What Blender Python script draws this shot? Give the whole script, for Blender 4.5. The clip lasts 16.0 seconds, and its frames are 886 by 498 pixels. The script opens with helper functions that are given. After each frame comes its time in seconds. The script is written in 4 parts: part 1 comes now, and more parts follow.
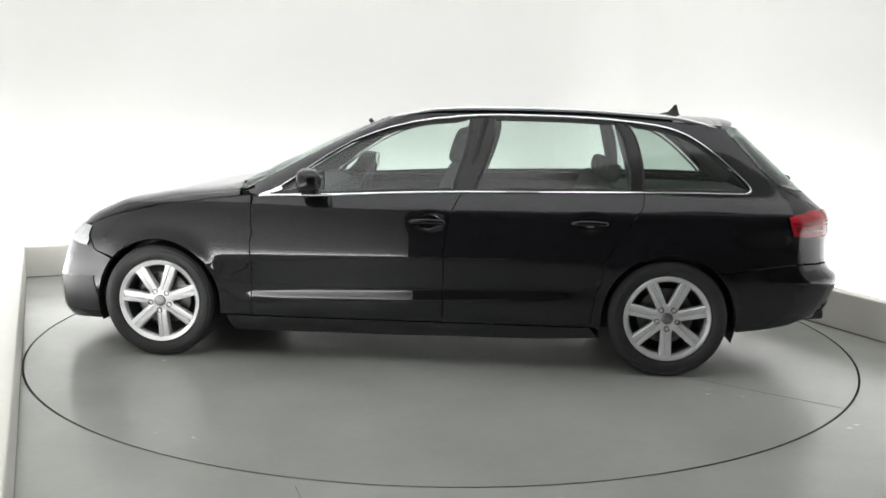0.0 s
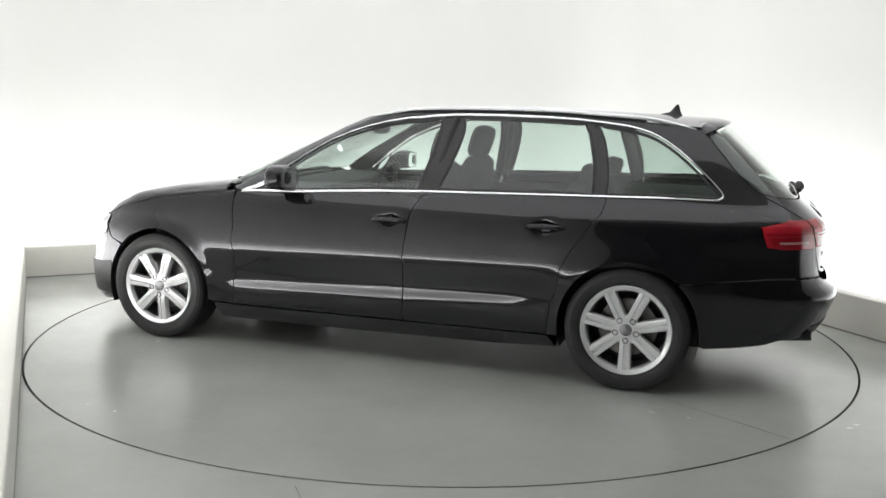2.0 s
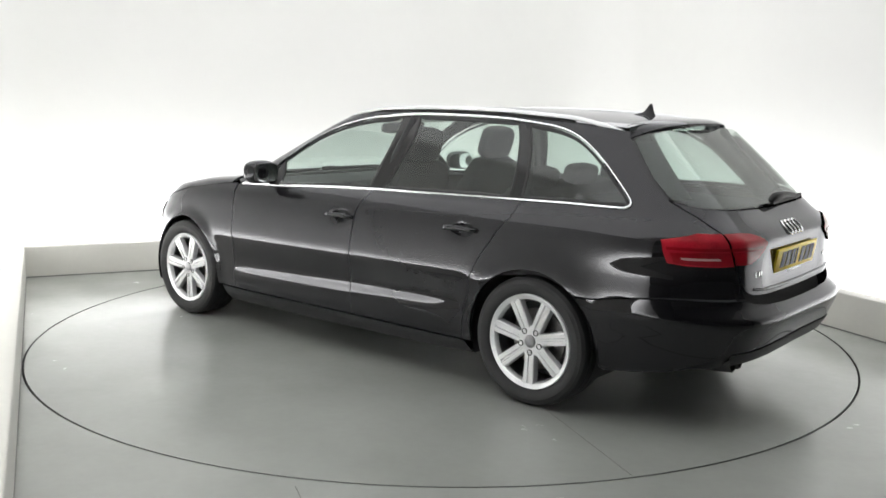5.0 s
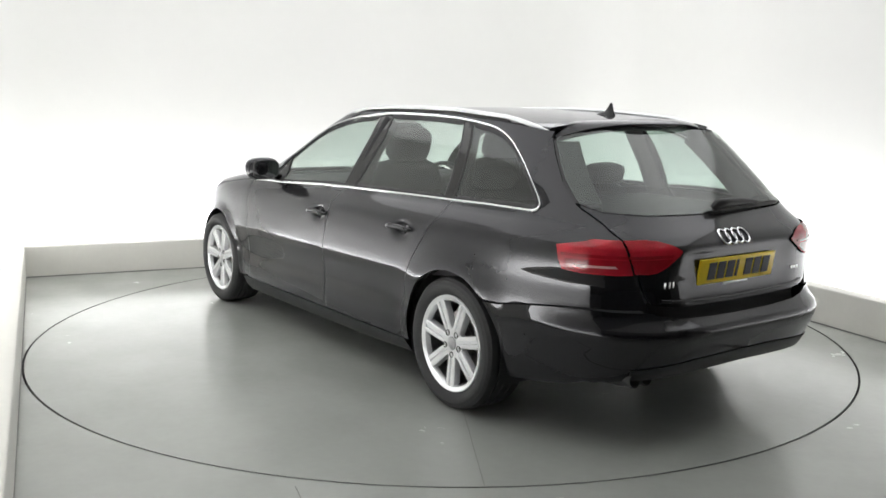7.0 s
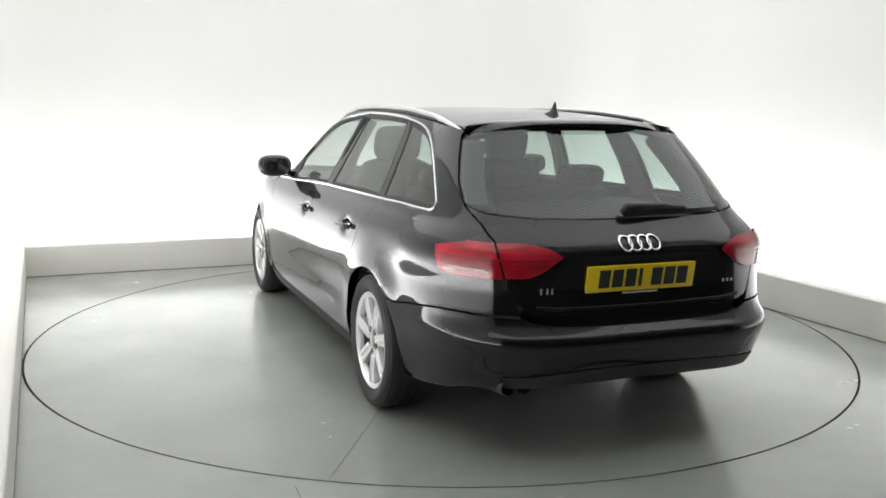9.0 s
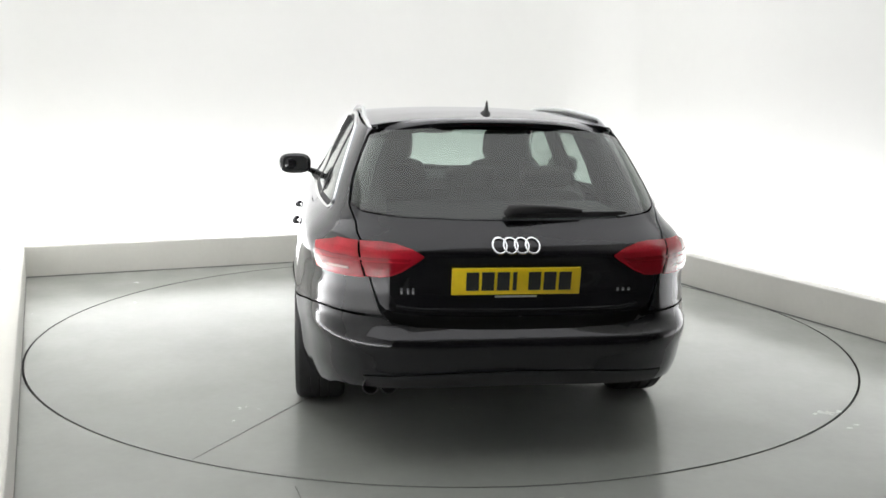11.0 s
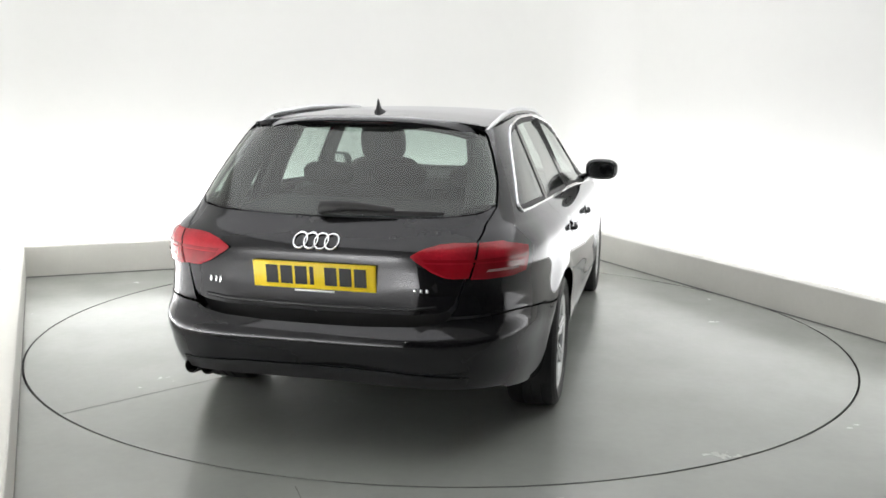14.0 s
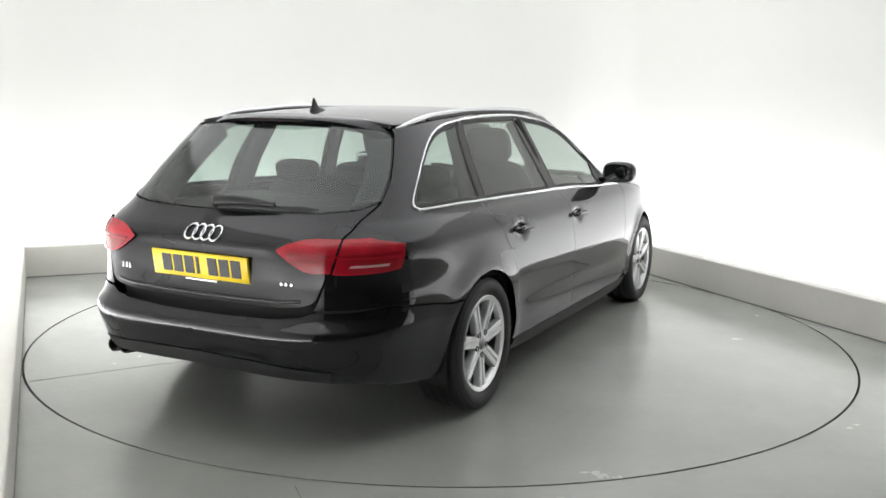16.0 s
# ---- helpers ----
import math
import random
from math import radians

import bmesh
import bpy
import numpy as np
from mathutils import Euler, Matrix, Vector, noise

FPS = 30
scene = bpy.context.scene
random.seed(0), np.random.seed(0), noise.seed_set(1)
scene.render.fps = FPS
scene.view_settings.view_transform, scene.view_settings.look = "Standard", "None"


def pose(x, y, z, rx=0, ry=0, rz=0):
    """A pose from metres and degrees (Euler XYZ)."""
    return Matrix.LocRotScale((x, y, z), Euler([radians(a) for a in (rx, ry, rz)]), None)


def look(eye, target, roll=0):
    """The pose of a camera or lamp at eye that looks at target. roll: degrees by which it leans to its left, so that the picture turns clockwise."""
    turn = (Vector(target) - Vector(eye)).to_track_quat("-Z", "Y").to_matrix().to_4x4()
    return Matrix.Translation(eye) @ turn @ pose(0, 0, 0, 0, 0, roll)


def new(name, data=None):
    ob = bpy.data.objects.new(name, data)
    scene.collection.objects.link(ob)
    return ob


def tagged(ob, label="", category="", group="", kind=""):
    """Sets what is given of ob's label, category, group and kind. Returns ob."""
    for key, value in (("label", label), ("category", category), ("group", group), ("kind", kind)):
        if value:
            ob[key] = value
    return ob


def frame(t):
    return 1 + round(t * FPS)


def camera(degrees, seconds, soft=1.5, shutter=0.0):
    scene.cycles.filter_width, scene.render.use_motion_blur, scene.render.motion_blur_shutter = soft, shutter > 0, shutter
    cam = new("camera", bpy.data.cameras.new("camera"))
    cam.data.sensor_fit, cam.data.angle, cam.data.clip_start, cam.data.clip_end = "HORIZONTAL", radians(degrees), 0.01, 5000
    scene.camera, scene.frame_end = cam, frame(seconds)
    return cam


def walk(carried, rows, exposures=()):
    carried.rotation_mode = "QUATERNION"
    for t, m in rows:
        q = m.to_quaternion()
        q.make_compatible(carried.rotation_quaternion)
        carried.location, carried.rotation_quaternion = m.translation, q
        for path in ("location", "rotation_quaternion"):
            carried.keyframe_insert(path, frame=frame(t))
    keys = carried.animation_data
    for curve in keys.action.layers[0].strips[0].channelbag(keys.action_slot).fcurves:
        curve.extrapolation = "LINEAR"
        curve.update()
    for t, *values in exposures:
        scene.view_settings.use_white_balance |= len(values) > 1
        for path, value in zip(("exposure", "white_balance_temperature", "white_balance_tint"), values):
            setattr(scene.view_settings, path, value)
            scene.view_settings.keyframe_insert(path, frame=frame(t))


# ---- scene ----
# One black estate car on a slow turntable in a white photo booth.
cam = camera(52.09, 16.0, soft=1.6)
EYE = Vector((0.0, -5.73, 1.442))
EYE_POSE = look(EYE, EYE + 6.0 * Vector((0.0, 0.98726, -0.15912)), 0.945)
walk(cam, [(0, EYE_POSE), (16, EYE_POSE)])

DISC_R = 2.471
HEADING, SPIN = 175.04, -7.007      # degrees at the start, degrees per second
BOOTH = 24.0                        # turn of the booth about the upright axis


def booth(a, b, z=0.0):
    """A place from metres along the booth's back wall and towards it."""
    c, s = math.cos(radians(BOOTH)), math.sin(radians(BOOTH))
    return Vector((a * c - b * s, a * s + b * c, z))


# ---- light ----
world = bpy.data.worlds.new("studio_dark")
scene.world = world
world.use_nodes = True
world.node_tree.nodes["Background"].inputs["Color"].default_value = (0.9, 1.0, 0.98, 1)
world.node_tree.nodes["Background"].inputs["Strength"].default_value = 0.03
scene.view_settings.exposure = 0.0
CEILING_Z = 3.3


def lamp(name, a, b, z, sx, sy, power, rx=0.0, ry=0.0, colour=(1.0, 1.0, 1.02)):
    data = bpy.data.lights.new(name, "AREA")
    data.shape, data.size, data.size_y, data.energy, data.color = "RECTANGLE", sx, sy, power, colour
    ob = new(name, data)
    ob.matrix_world = Matrix.Translation(booth(a, b, z)) @ pose(0, 0, 0, 0, 0, BOOTH) @ pose(0, 0, 0, rx, ry)
    return ob


# soft boxes in the ceiling and strip lights hidden behind the low kerb walls
lamp("ceiling_softbox_lamp", 0.2, 0.0, CEILING_Z - 0.05, 6.2, 6.0, 123)
lamp("strip_lamp_back", 0.0, 2.86, 0.17, 4.8, 0.10, 56, rx=108)
lamp("strip_lamp_right", 2.80, -0.6, 0.17, 0.10, 6.8, 62, ry=-108)
lamp("strip_lamp_left", -2.78, -0.6, 0.17, 0.10, 6.8, 93, ry=108)


# ---- materials ----
def nodes_of(name):
    m = bpy.data.materials.new(name)
    m.use_nodes = True
    return m, m.node_tree.nodes, m.node_tree.links, m.node_tree.nodes["Principled BSDF"]


def surface(name, colour, rough=0.5, metal=0.0, spread=0.0, scale=6.0, bump=0.0, bump_scale=120.0, rough_spread=0.0,
            coat=0.0, specular=0.5, fine=0.0):
    """A painted, moulded or metal surface: colour and gloss vary at two scales, with a fine relief."""
    m, n, l, b = nodes_of(name)
    b.inputs["Base Color"].default_value = (*colour, 1)
    b.inputs["Roughness"].default_value = rough
    b.inputs["Metallic"].default_value = metal
    b.inputs["Coat Weight"].default_value = coat
    b.inputs["Coat Roughness"].default_value = 0.02
    b.inputs["Specular IOR Level"].default_value = specular
    at = n.new("ShaderNodeTexCoord")
    if spread or rough_spread:
        big = n.new("ShaderNodeTexNoise")
        big.inputs["Scale"].default_value, big.inputs["Detail"].default_value = scale, 6
        small = n.new("ShaderNodeTexNoise")
        small.inputs["Scale"].default_value, small.inputs["Detail"].default_value = scale * 14, 4
        l.new(at.outputs["Object"], big.inputs["Vector"])
        l.new(at.outputs["Object"], small.inputs["Vector"])
        mixed = n.new("ShaderNodeMath")
        mixed.operation = "MULTIPLY_ADD"
        mixed.inputs[1].default_value = 0.35 + fine
        l.new(small.outputs["Fac"], mixed.inputs[0])
        l.new(big.outputs["Fac"], mixed.inputs[2])
        ramp = n.new("ShaderNodeMapRange")
        ramp.inputs["From Min"].default_value, ramp.inputs["From Max"].default_value = 0.4, 0.95
        l.new(mixed.outputs[0], ramp.inputs["Value"])
        if spread:
            ramp.inputs["To Min"].default_value, ramp.inputs["To Max"].default_value = 1 - spread, 1 + spread
            mul = n.new("ShaderNodeVectorMath")
            mul.operation = "SCALE"
            mul.inputs[0].default_value = colour
            l.new(ramp.outputs["Result"], mul.inputs["Scale"])
            l.new(mul.outputs[0], b.inputs["Base Color"])
        if rough_spread:
            r2 = n.new("ShaderNodeMapRange")
            r2.inputs["From Min"].default_value, r2.inputs["From Max"].default_value = 0.4, 0.95
            r2.inputs["To Min"].default_value = max(0.0, rough - rough_spread)
            r2.inputs["To Max"].default_value = rough + rough_spread
            l.new(mixed.outputs[0], r2.inputs["Value"])
            l.new(r2.outputs["Result"], b.inputs["Roughness"])
    if bump:
        grain = n.new("ShaderNodeTexNoise")
        grain.inputs["Scale"].default_value, grain.inputs["Detail"].default_value = bump_scale, 5
        l.new(at.outputs["Object"], grain.inputs["Vector"])
        relief = n.new("ShaderNodeBump")
        relief.inputs["Strength"].default_value, relief.inputs["Distance"].default_value = bump, 0.002
        l.new(grain.outputs["Fac"], relief.inputs["Height"])
        l.new(relief.outputs["Normal"], b.inputs["Normal"])
    return m


def glass(name, tint, rough=0.0):
    """Tinted car glass in a thin sheet: it lets through and mirrors."""
    m, n, l, b = nodes_of(name)
    out = n["Material Output"]
    clear, shine, mix, fres = (n.new("ShaderNodeBsdfTransparent"), n.new("ShaderNodeBsdfGlossy"),
                               n.new("ShaderNodeMixShader"), n.new("ShaderNodeLayerWeight"))
    clear.inputs["Color"].default_value = (*tint, 1)
    shine.inputs["Roughness"].default_value = rough
    shine.inputs["Color"].default_value = (0.95, 0.97, 0.96, 1)
    fres.inputs["Blend"].default_value = 0.5
    curve, scale = n.new("ShaderNodeMath"), n.new("ShaderNodeMath")
    curve.operation, scale.operation = "POWER", "MULTIPLY_ADD"
    curve.inputs[1].default_value = 4.0
    scale.inputs[1].default_value, scale.inputs[2].default_value = 0.9, 0.07
    l.new(fres.outputs["Facing"], curve.inputs[0])
    l.new(curve.outputs[0], scale.inputs[0])
    l.new(scale.outputs[0], mix.inputs["Fac"])
    l.new(clear.outputs[0], mix.inputs[1])
    l.new(shine.outputs[0], mix.inputs[2])
    l.new(mix.outputs[0], out.inputs["Surface"])
    n.remove(b)
    return m


def lacquer(m, base=0.045, power=4.6, rough=0.014):
    """A clear lacquer over a paint: its mirror gloss grows towards grazing sight."""
    n, l = m.node_tree.nodes, m.node_tree.links
    b, out = n["Principled BSDF"], n["Material Output"]
    b.inputs["Coat Weight"].default_value = 0.0
    shine, mix, lay = n.new("ShaderNodeBsdfGlossy"), n.new("ShaderNodeMixShader"), n.new("ShaderNodeLayerWeight")
    shine.inputs["Roughness"].default_value = rough
    shine.inputs["Color"].default_value = (0.97, 0.97, 1.0, 1)
    lay.inputs["Blend"].default_value = 0.5
    curve, scale = n.new("ShaderNodeMath"), n.new("ShaderNodeMath")
    curve.operation, scale.operation = "POWER", "MULTIPLY_ADD"
    curve.inputs[1].default_value = power
    scale.inputs[1].default_value, scale.inputs[2].default_value = 0.95 - base, base
    l.new(lay.outputs["Facing"], curve.inputs[0])
    l.new(curve.outputs[0], scale.inputs[0])
    l.new(scale.outputs[0], mix.inputs["Fac"])
    l.new(b.outputs[0], mix.inputs[1])
    l.new(shine.outputs[0], mix.inputs[2])
    l.new(mix.outputs[0], out.inputs["Surface"])
    return m


M_WALL = surface("white_wall_paint", (0.80, 0.80, 0.78), 0.7, spread=0.015, scale=0.8, bump=0.08, bump_scale=60)
M_KERB = surface("cream_kerb_paint", (0.72, 0.71, 0.66), 0.45, spread=0.05, scale=2.0, bump=0.06, bump_scale=50)
M_FLOOR = surface("grey_epoxy_floor", (0.375, 0.388, 0.364), 0.25, spread=0.10, scale=1.7, rough_spread=0.07, specular=0.8, fine=-0.15)
M_DISC = surface("grey_epoxy_turntable", (0.36, 0.373, 0.350), 0.24, spread=0.10, scale=1.5, rough_spread=0.07, specular=0.8, fine=-0.15)
# near-black backing for gaps; under the tailgate it stands in for shade
M_GAP = surface("black_gap_backing", (0.012, 0.012, 0.012), 0.8)
M_JOINT = surface("dirty_sealant", (0.19, 0.19, 0.18), 0.8, spread=0.3, scale=6.0)
M_DARK = surface("grey_workshop_paint", (0.36, 0.36, 0.36), 0.8, spread=0.2, scale=1.0)


# ---- building blocks ----
def mesh_object(name, bm, material=None, parent=None, label="", smooth=0.0):
    """Links a bmesh as one object; smooth: the angle in degrees below which edges are shaded round."""
    me = bpy.data.meshes.new(name)
    bmesh.ops.recalc_face_normals(bm, faces=bm.faces)
    if smooth:
        for fc in bm.faces:
            fc.smooth = True
        for e in bm.edges:
            if len(e.link_faces) == 2 and e.calc_face_angle(0) > radians(smooth):
                e.smooth = False
    bm.to_mesh(me)
    bm.free()
    if material:
        me.materials.append(material)
    ob = new(name, me)
    if parent:
        ob.parent = parent
    if label:
        ob["label"] = label
    return ob


def part(name, bm, material, parent, label="", smooth=35.0):
    return mesh_object(name, bm, material, parent, label, smooth)


def add_box(bm, lo, hi, bevel=0.0, m=None):
    r = bmesh.ops.create_cube(bm, size=1.0)
    vs = r["verts"]
    for v in vs:
        v.co = Vector([(lo[i] + hi[i]) / 2 + v.co[i] * (hi[i] - lo[i]) for i in range(3)])
    if bevel:
        es = list({e for v in vs for e in v.link_edges})
        out = bmesh.ops.bevel(bm, geom=es, offset=bevel, segments=2, affect="EDGES", profile=0.5)
        vs = list({v for fc in out["faces"] for v in fc.verts} | {v for v in vs if v.is_valid})
    if m is not None:
        bmesh.ops.transform(bm, matrix=m, verts=vs)
    return vs


def add_prism(bm, ring, z0, z1):
    """An upright prism on a plan outline, counter-clockwise."""
    lo = [bm.verts.new((p[0], p[1], z0)) for p in ring]
    hi = [bm.verts.new((p[0], p[1], z1)) for p in ring]
    bm.faces.new(lo[::-1])
    bm.faces.new(hi)
    for i in range(len(ring)):
        j = (i + 1) % len(ring)
        bm.faces.new((lo[i], lo[j], hi[j], hi[i]))


def wall_strip(name, p, q, thick, z0, z1, material, bevel=0.0):
    """A straight wall from p to q whose body lies to the left of the way from p to q."""
    d = (q - p).normalized()
    n = Vector((-d.y, d.x, 0)) * thick
    bm = bmesh.new()
    add_prism(bm, [p, q, q + n, p + n], z0, z1)
    if bevel:
        bmesh.ops.bevel(bm, geom=[e for e in bm.edges if all(v.co.z > z1 - 1e-4 for v in e.verts)], offset=bevel,
                        segments=3, affect="EDGES", profile=0.5)
    return mesh_object(name, bm, material, smooth=40)


# ---- the booth ----
def build_floor():
    bm = bmesh.new()
    bmesh.ops.create_circle(bm, cap_ends=False, radius=DISC_R + 0.008, segments=160)
    inner = list(bm.edges)
    outer = [booth(a, b) for a, b in ((-9, -12), (9, -12), (9, 6), (-9, 6))]
    vs = [bm.verts.new(p) for p in outer]
    es = [bm.edges.new((vs[i], vs[(i + 1) % 4])) for i in range(4)]
    bmesh.ops.triangle_fill(bm, use_beauty=True, edges=inner + es)
    for fc in bm.faces:
        if fc.normal.z < 0:
            fc.normal_flip()
    floor = mesh_object("floor", bm, M_FLOOR)
    tagged(floor, "smooth grey epoxy floor round the turntable", "floor", kind="structure")
    bm = bmesh.new()
    a, b = Vector((-0.545, -2.485, 0)), Vector((-0.10, -3.70, 0))
    n = Vector((0.0018, 0.0007, 0))
    add_prism(bm, [a - n, b - n, b + n, a + n], 0.0004, 0.0014)
    tagged(mesh_object("floor_joint", bm, M_JOINT), "dark hairline joint in the epoxy floor", "joint", kind="structure")
    bm = bmesh.new()
    bmesh.ops.create_cone(bm, cap_ends=True, segments=160, radius1=DISC_R + 0.05, radius2=DISC_R + 0.05, depth=0.1)
    bmesh.ops.translate(bm, verts=bm.verts, vec=(0, 0, -0.08))
    tagged(mesh_object("turntable_pit", bm, M_GAP), "dark gap under the turntable's rim", "pit", kind="structure")


def build_turntable():
    thing = new("turntable")
    tagged(thing, "round grey epoxy turntable set flush in the floor", "turntable")
    bm = bmesh.new()
    bmesh.ops.create_circle(bm, cap_ends=True, radius=DISC_R - 0.004, segments=160)
    r = bmesh.ops.extrude_face_region(bm, geom=list(bm.faces))
    bmesh.ops.translate(bm, verts=[v for v in r["geom"] if isinstance(v, bmesh.types.BMVert)], vec=(0, 0, -0.025))
    part("deck", bm, M_DISC, thing, "grey epoxy deck", 30)
    bm = bmesh.new()
    # the joint of the two deck halves, a dark hairline
    a, b = Vector((-2.085, 1.300, 0)), Vector((-1.20, 0.755, 0))
    d = (b - a).normalized()
    n = Vector((-d.y, d.x, 0)) * 0.0012
    add_prism(bm, [a - n, b - n, b + n, a + n], 0.0006, 0.0016)
    part("deck_joint", bm, M_JOINT, thing, "dark hairline joint")
    return thing


def build_booth():
    for name, p, q in (("kerb_wall_back", booth(1.9 + 0.56, 2.66), booth(-2.48 - 0.15, 2.66)),
                       ("kerb_wall_left", booth(-2.48, 2.66), booth(-2.48, -5.2)),
                       ("kerb_wall_right", booth(2.46, -4.1), booth(2.46, 2.66 + 0.12))):
        ob = wall_strip(name, q, p, 0.12, 0.0, 0.25, M_KERB, 0.012)
        tagged(ob, "low cream painted kerb wall round the booth", "kerb wall", kind="structure")
        joint = wall_strip("kerb_joint", p, q, 0.004, 0.0, 0.007, M_JOINT)
        tagged(joint, "dark sealed joint at the foot of the kerb", "joint", kind="structure")
    # one white wall on three sides, with swept corners
    back, left, right, rad, th = 3.18, -2.98, 3.36, 0.55, 0.1

    def run(grow):
        pts = [booth(left - grow, -4.1)]
        for cx, a0 in ((left + rad, 180), (right - rad, 90)):
            pts += [booth(cx, back - rad) + booth((rad + grow) * math.cos(radians(a0 - 90 * i / 12)), (rad + grow) * math.sin(radians(a0 - 90 * i / 12))) for i in range(13)]
        return pts + [booth(right + grow, -4.1)]
    inner, outer = run(0.0), run(th)
    bm = bmesh.new()
    cols = [[bm.verts.new((p.x, p.y, z)) for p in line] for line in (inner, outer) for z in (0.0, CEILING_Z)]
    for i in range(len(inner) - 1):
        for a, b in ((0, 1), (1, 3), (3, 2), (2, 0)):
            bm.faces.new((cols[a][i], cols[a][i + 1], cols[b][i + 1], cols[b][i]))
    for i in (0, -1):
        bm.faces.new((cols[0][i], cols[1][i], cols[3][i], cols[2][i]))
    tagged(mesh_object("wall_booth", bm, M_WALL, smooth=40), "plain white studio wall with swept corners, lit from below", "wall", kind="structure")
    bm = bmesh.new()
    add_prism(bm, [booth(-9, -4.1), booth(9, -4.1), booth(9, 3.4), booth(-9, 3.4)], CEILING_Z, CEILING_Z + 0.1)
    tagged(mesh_object("ceiling", bm, M_WALL), "plain white studio ceiling", "ceiling", kind="structure")
    # the dark hall in front of the booth, behind the camera
    for name, p, q in (("hall_wall_front", booth(9, -12), booth(-9, -12)), ("hall_wall_left", booth(-9, -12), booth(-9, 6)),
                       ("hall_wall_right", booth(9, 6), booth(9, -12)), ("hall_wall_back", booth(-9, 6), booth(9, 6))):
        ob = wall_strip(name, p, q, 0.1, 0.0, 4.0, M_DARK)
        tagged(ob, "dark plain hall wall behind the booth", "wall", kind="structure")
    bm = bmesh.new()
    add_prism(bm, [booth(-9, -12), booth(9, -12), booth(9, 6), booth(-9, 6)], 4.0, 4.1)
    tagged(mesh_object("hall_ceiling", bm, M_DARK), "dark plain hall ceiling", "ceiling", kind="structure")


build_floor()
turntable = build_turntable()
build_booth()


# ---- the car: body surface ----
# Car space: x forward, y to its left, z up, the origin over the turntable's middle.
AXLE_F, AXLE_R, HUB_Z, TYRE_R = 1.519, -1.289, 0.318, 0.318
ARCH_R = 0.352

M_PAINT = lacquer(surface("black_pearl_paint", (0.0058, 0.0058, 0.0070), 0.40, spread=0.15, scale=2.0, specular=0.08))
M_TRIM_BLACK = surface("gloss_black_trim", (0.006, 0.006, 0.006), 0.12, spread=0.2, scale=9.0)
M_PLASTIC = surface("black_grained_plastic", (0.016, 0.016, 0.017), 0.5, spread=0.2, scale=8.0, bump=0.15, bump_scale=400)
M_CHROME = surface("polished_chrome", (0.82, 0.83, 0.84), 0.09, metal=1.0, spread=0.04, scale=7.0)
M_RAIL = surface("satin_aluminium", (0.72, 0.73, 0.74), 0.33, metal=1.0, spread=0.06, scale=12.0)
M_ALLOY = surface("silver_alloy_paint", (0.82, 0.83, 0.84), 0.27, metal=0.50, spread=0.08, scale=14.0, coat=0.4)
M_BARREL = surface("dull_alloy_barrel", (0.16, 0.16, 0.165), 0.45, metal=0.8, spread=0.3, scale=20.0)
M_CAP = surface("grey_wheel_cap", (0.30, 0.30, 0.31), 0.35, metal=0.7, spread=0.2, scale=40.0)
# dark steel of uneven tone, for the exhaust tips and wheel bolts
M_EXHAUST = surface("dark_steel", (0.05, 0.05, 0.05), 0.5, metal=0.6, spread=0.3, scale=30.0)
M_DISC_BRAKE = surface("brake_disc_steel", (0.20, 0.195, 0.19), 0.4, metal=0.9, spread=0.25, scale=30.0)
M_TYRE = surface("tyre_rubber", (0.022, 0.022, 0.023), 0.62, spread=0.25, scale=10.0, bump=0.2, bump_scale=220)
M_LAMP_RED = surface("red_lamp_lens", (0.46, 0.014, 0.028), 0.16, coat=0.3, spread=0.35, scale=9.0)
M_LAMP_DEEP = surface("deep_red_lamp_lens", (0.34, 0.006, 0.016), 0.10, coat=1.0, spread=0.2, scale=22.0)
M_BRAKE_DARK = surface("unlit_smoked_lens", (0.05, 0.004, 0.006), 0.12, spread=0.2, scale=22.0)
M_LAMP_PALE = surface("pale_reversing_lens", (0.62, 0.36, 0.36), 0.18, coat=0.3, spread=0.1, scale=30.0)
M_LAMP_CLEAR = surface("clear_headlamp_lens", (0.42, 0.43, 0.44), 0.12, coat=1.0, spread=0.2, scale=25.0)
M_GLASS = glass("tinted_car_glass", (0.74, 0.82, 0.78), 0.08)
M_GLASS_REAR = glass("tinted_rear_glass", (0.54, 0.62, 0.58), 0.08)
M_CLOTH = surface("dark_grey_seat_cloth", (0.035, 0.035, 0.038), 0.85, spread=0.3, scale=16.0, bump=0.4, bump_scale=500)
M_CABIN = surface("dark_cabin_plastic", (0.030, 0.030, 0.032), 0.7, spread=0.2, scale=8.0, bump=0.2, bump_scale=300)
M_LINER = surface("pale_headliner_cloth", (0.42, 0.42, 0.40), 0.9, spread=0.1, scale=12.0, bump=0.3, bump_scale=400)
M_PLATE = surface("yellow_reflective_plate", (0.96, 0.70, 0.015), 0.35, spread=0.05, scale=25.0)
M_MIRROR = surface("mirror_glass", (0.85, 0.87, 0.87), 0.02, metal=1.0)

ZS = np.arange(0.0, 1.7, 0.002)


def profile(pairs, blur=0.02):
    """A smooth table over height from (height, value) pairs."""
    zs, vs = zip(*pairs)
    line = np.interp(ZS, zs, vs)
    k = np.arange(-3 * blur, 3 * blur + 1e-9, 0.002)
    g = np.exp(-0.5 * (k / blur) ** 2)
    pad = len(k) // 2
    line = np.convolve(np.pad(line, pad, mode="edge"), g / g.sum(), mode="valid")[:len(ZS)]
    return lambda z: np.interp(z, ZS, line)


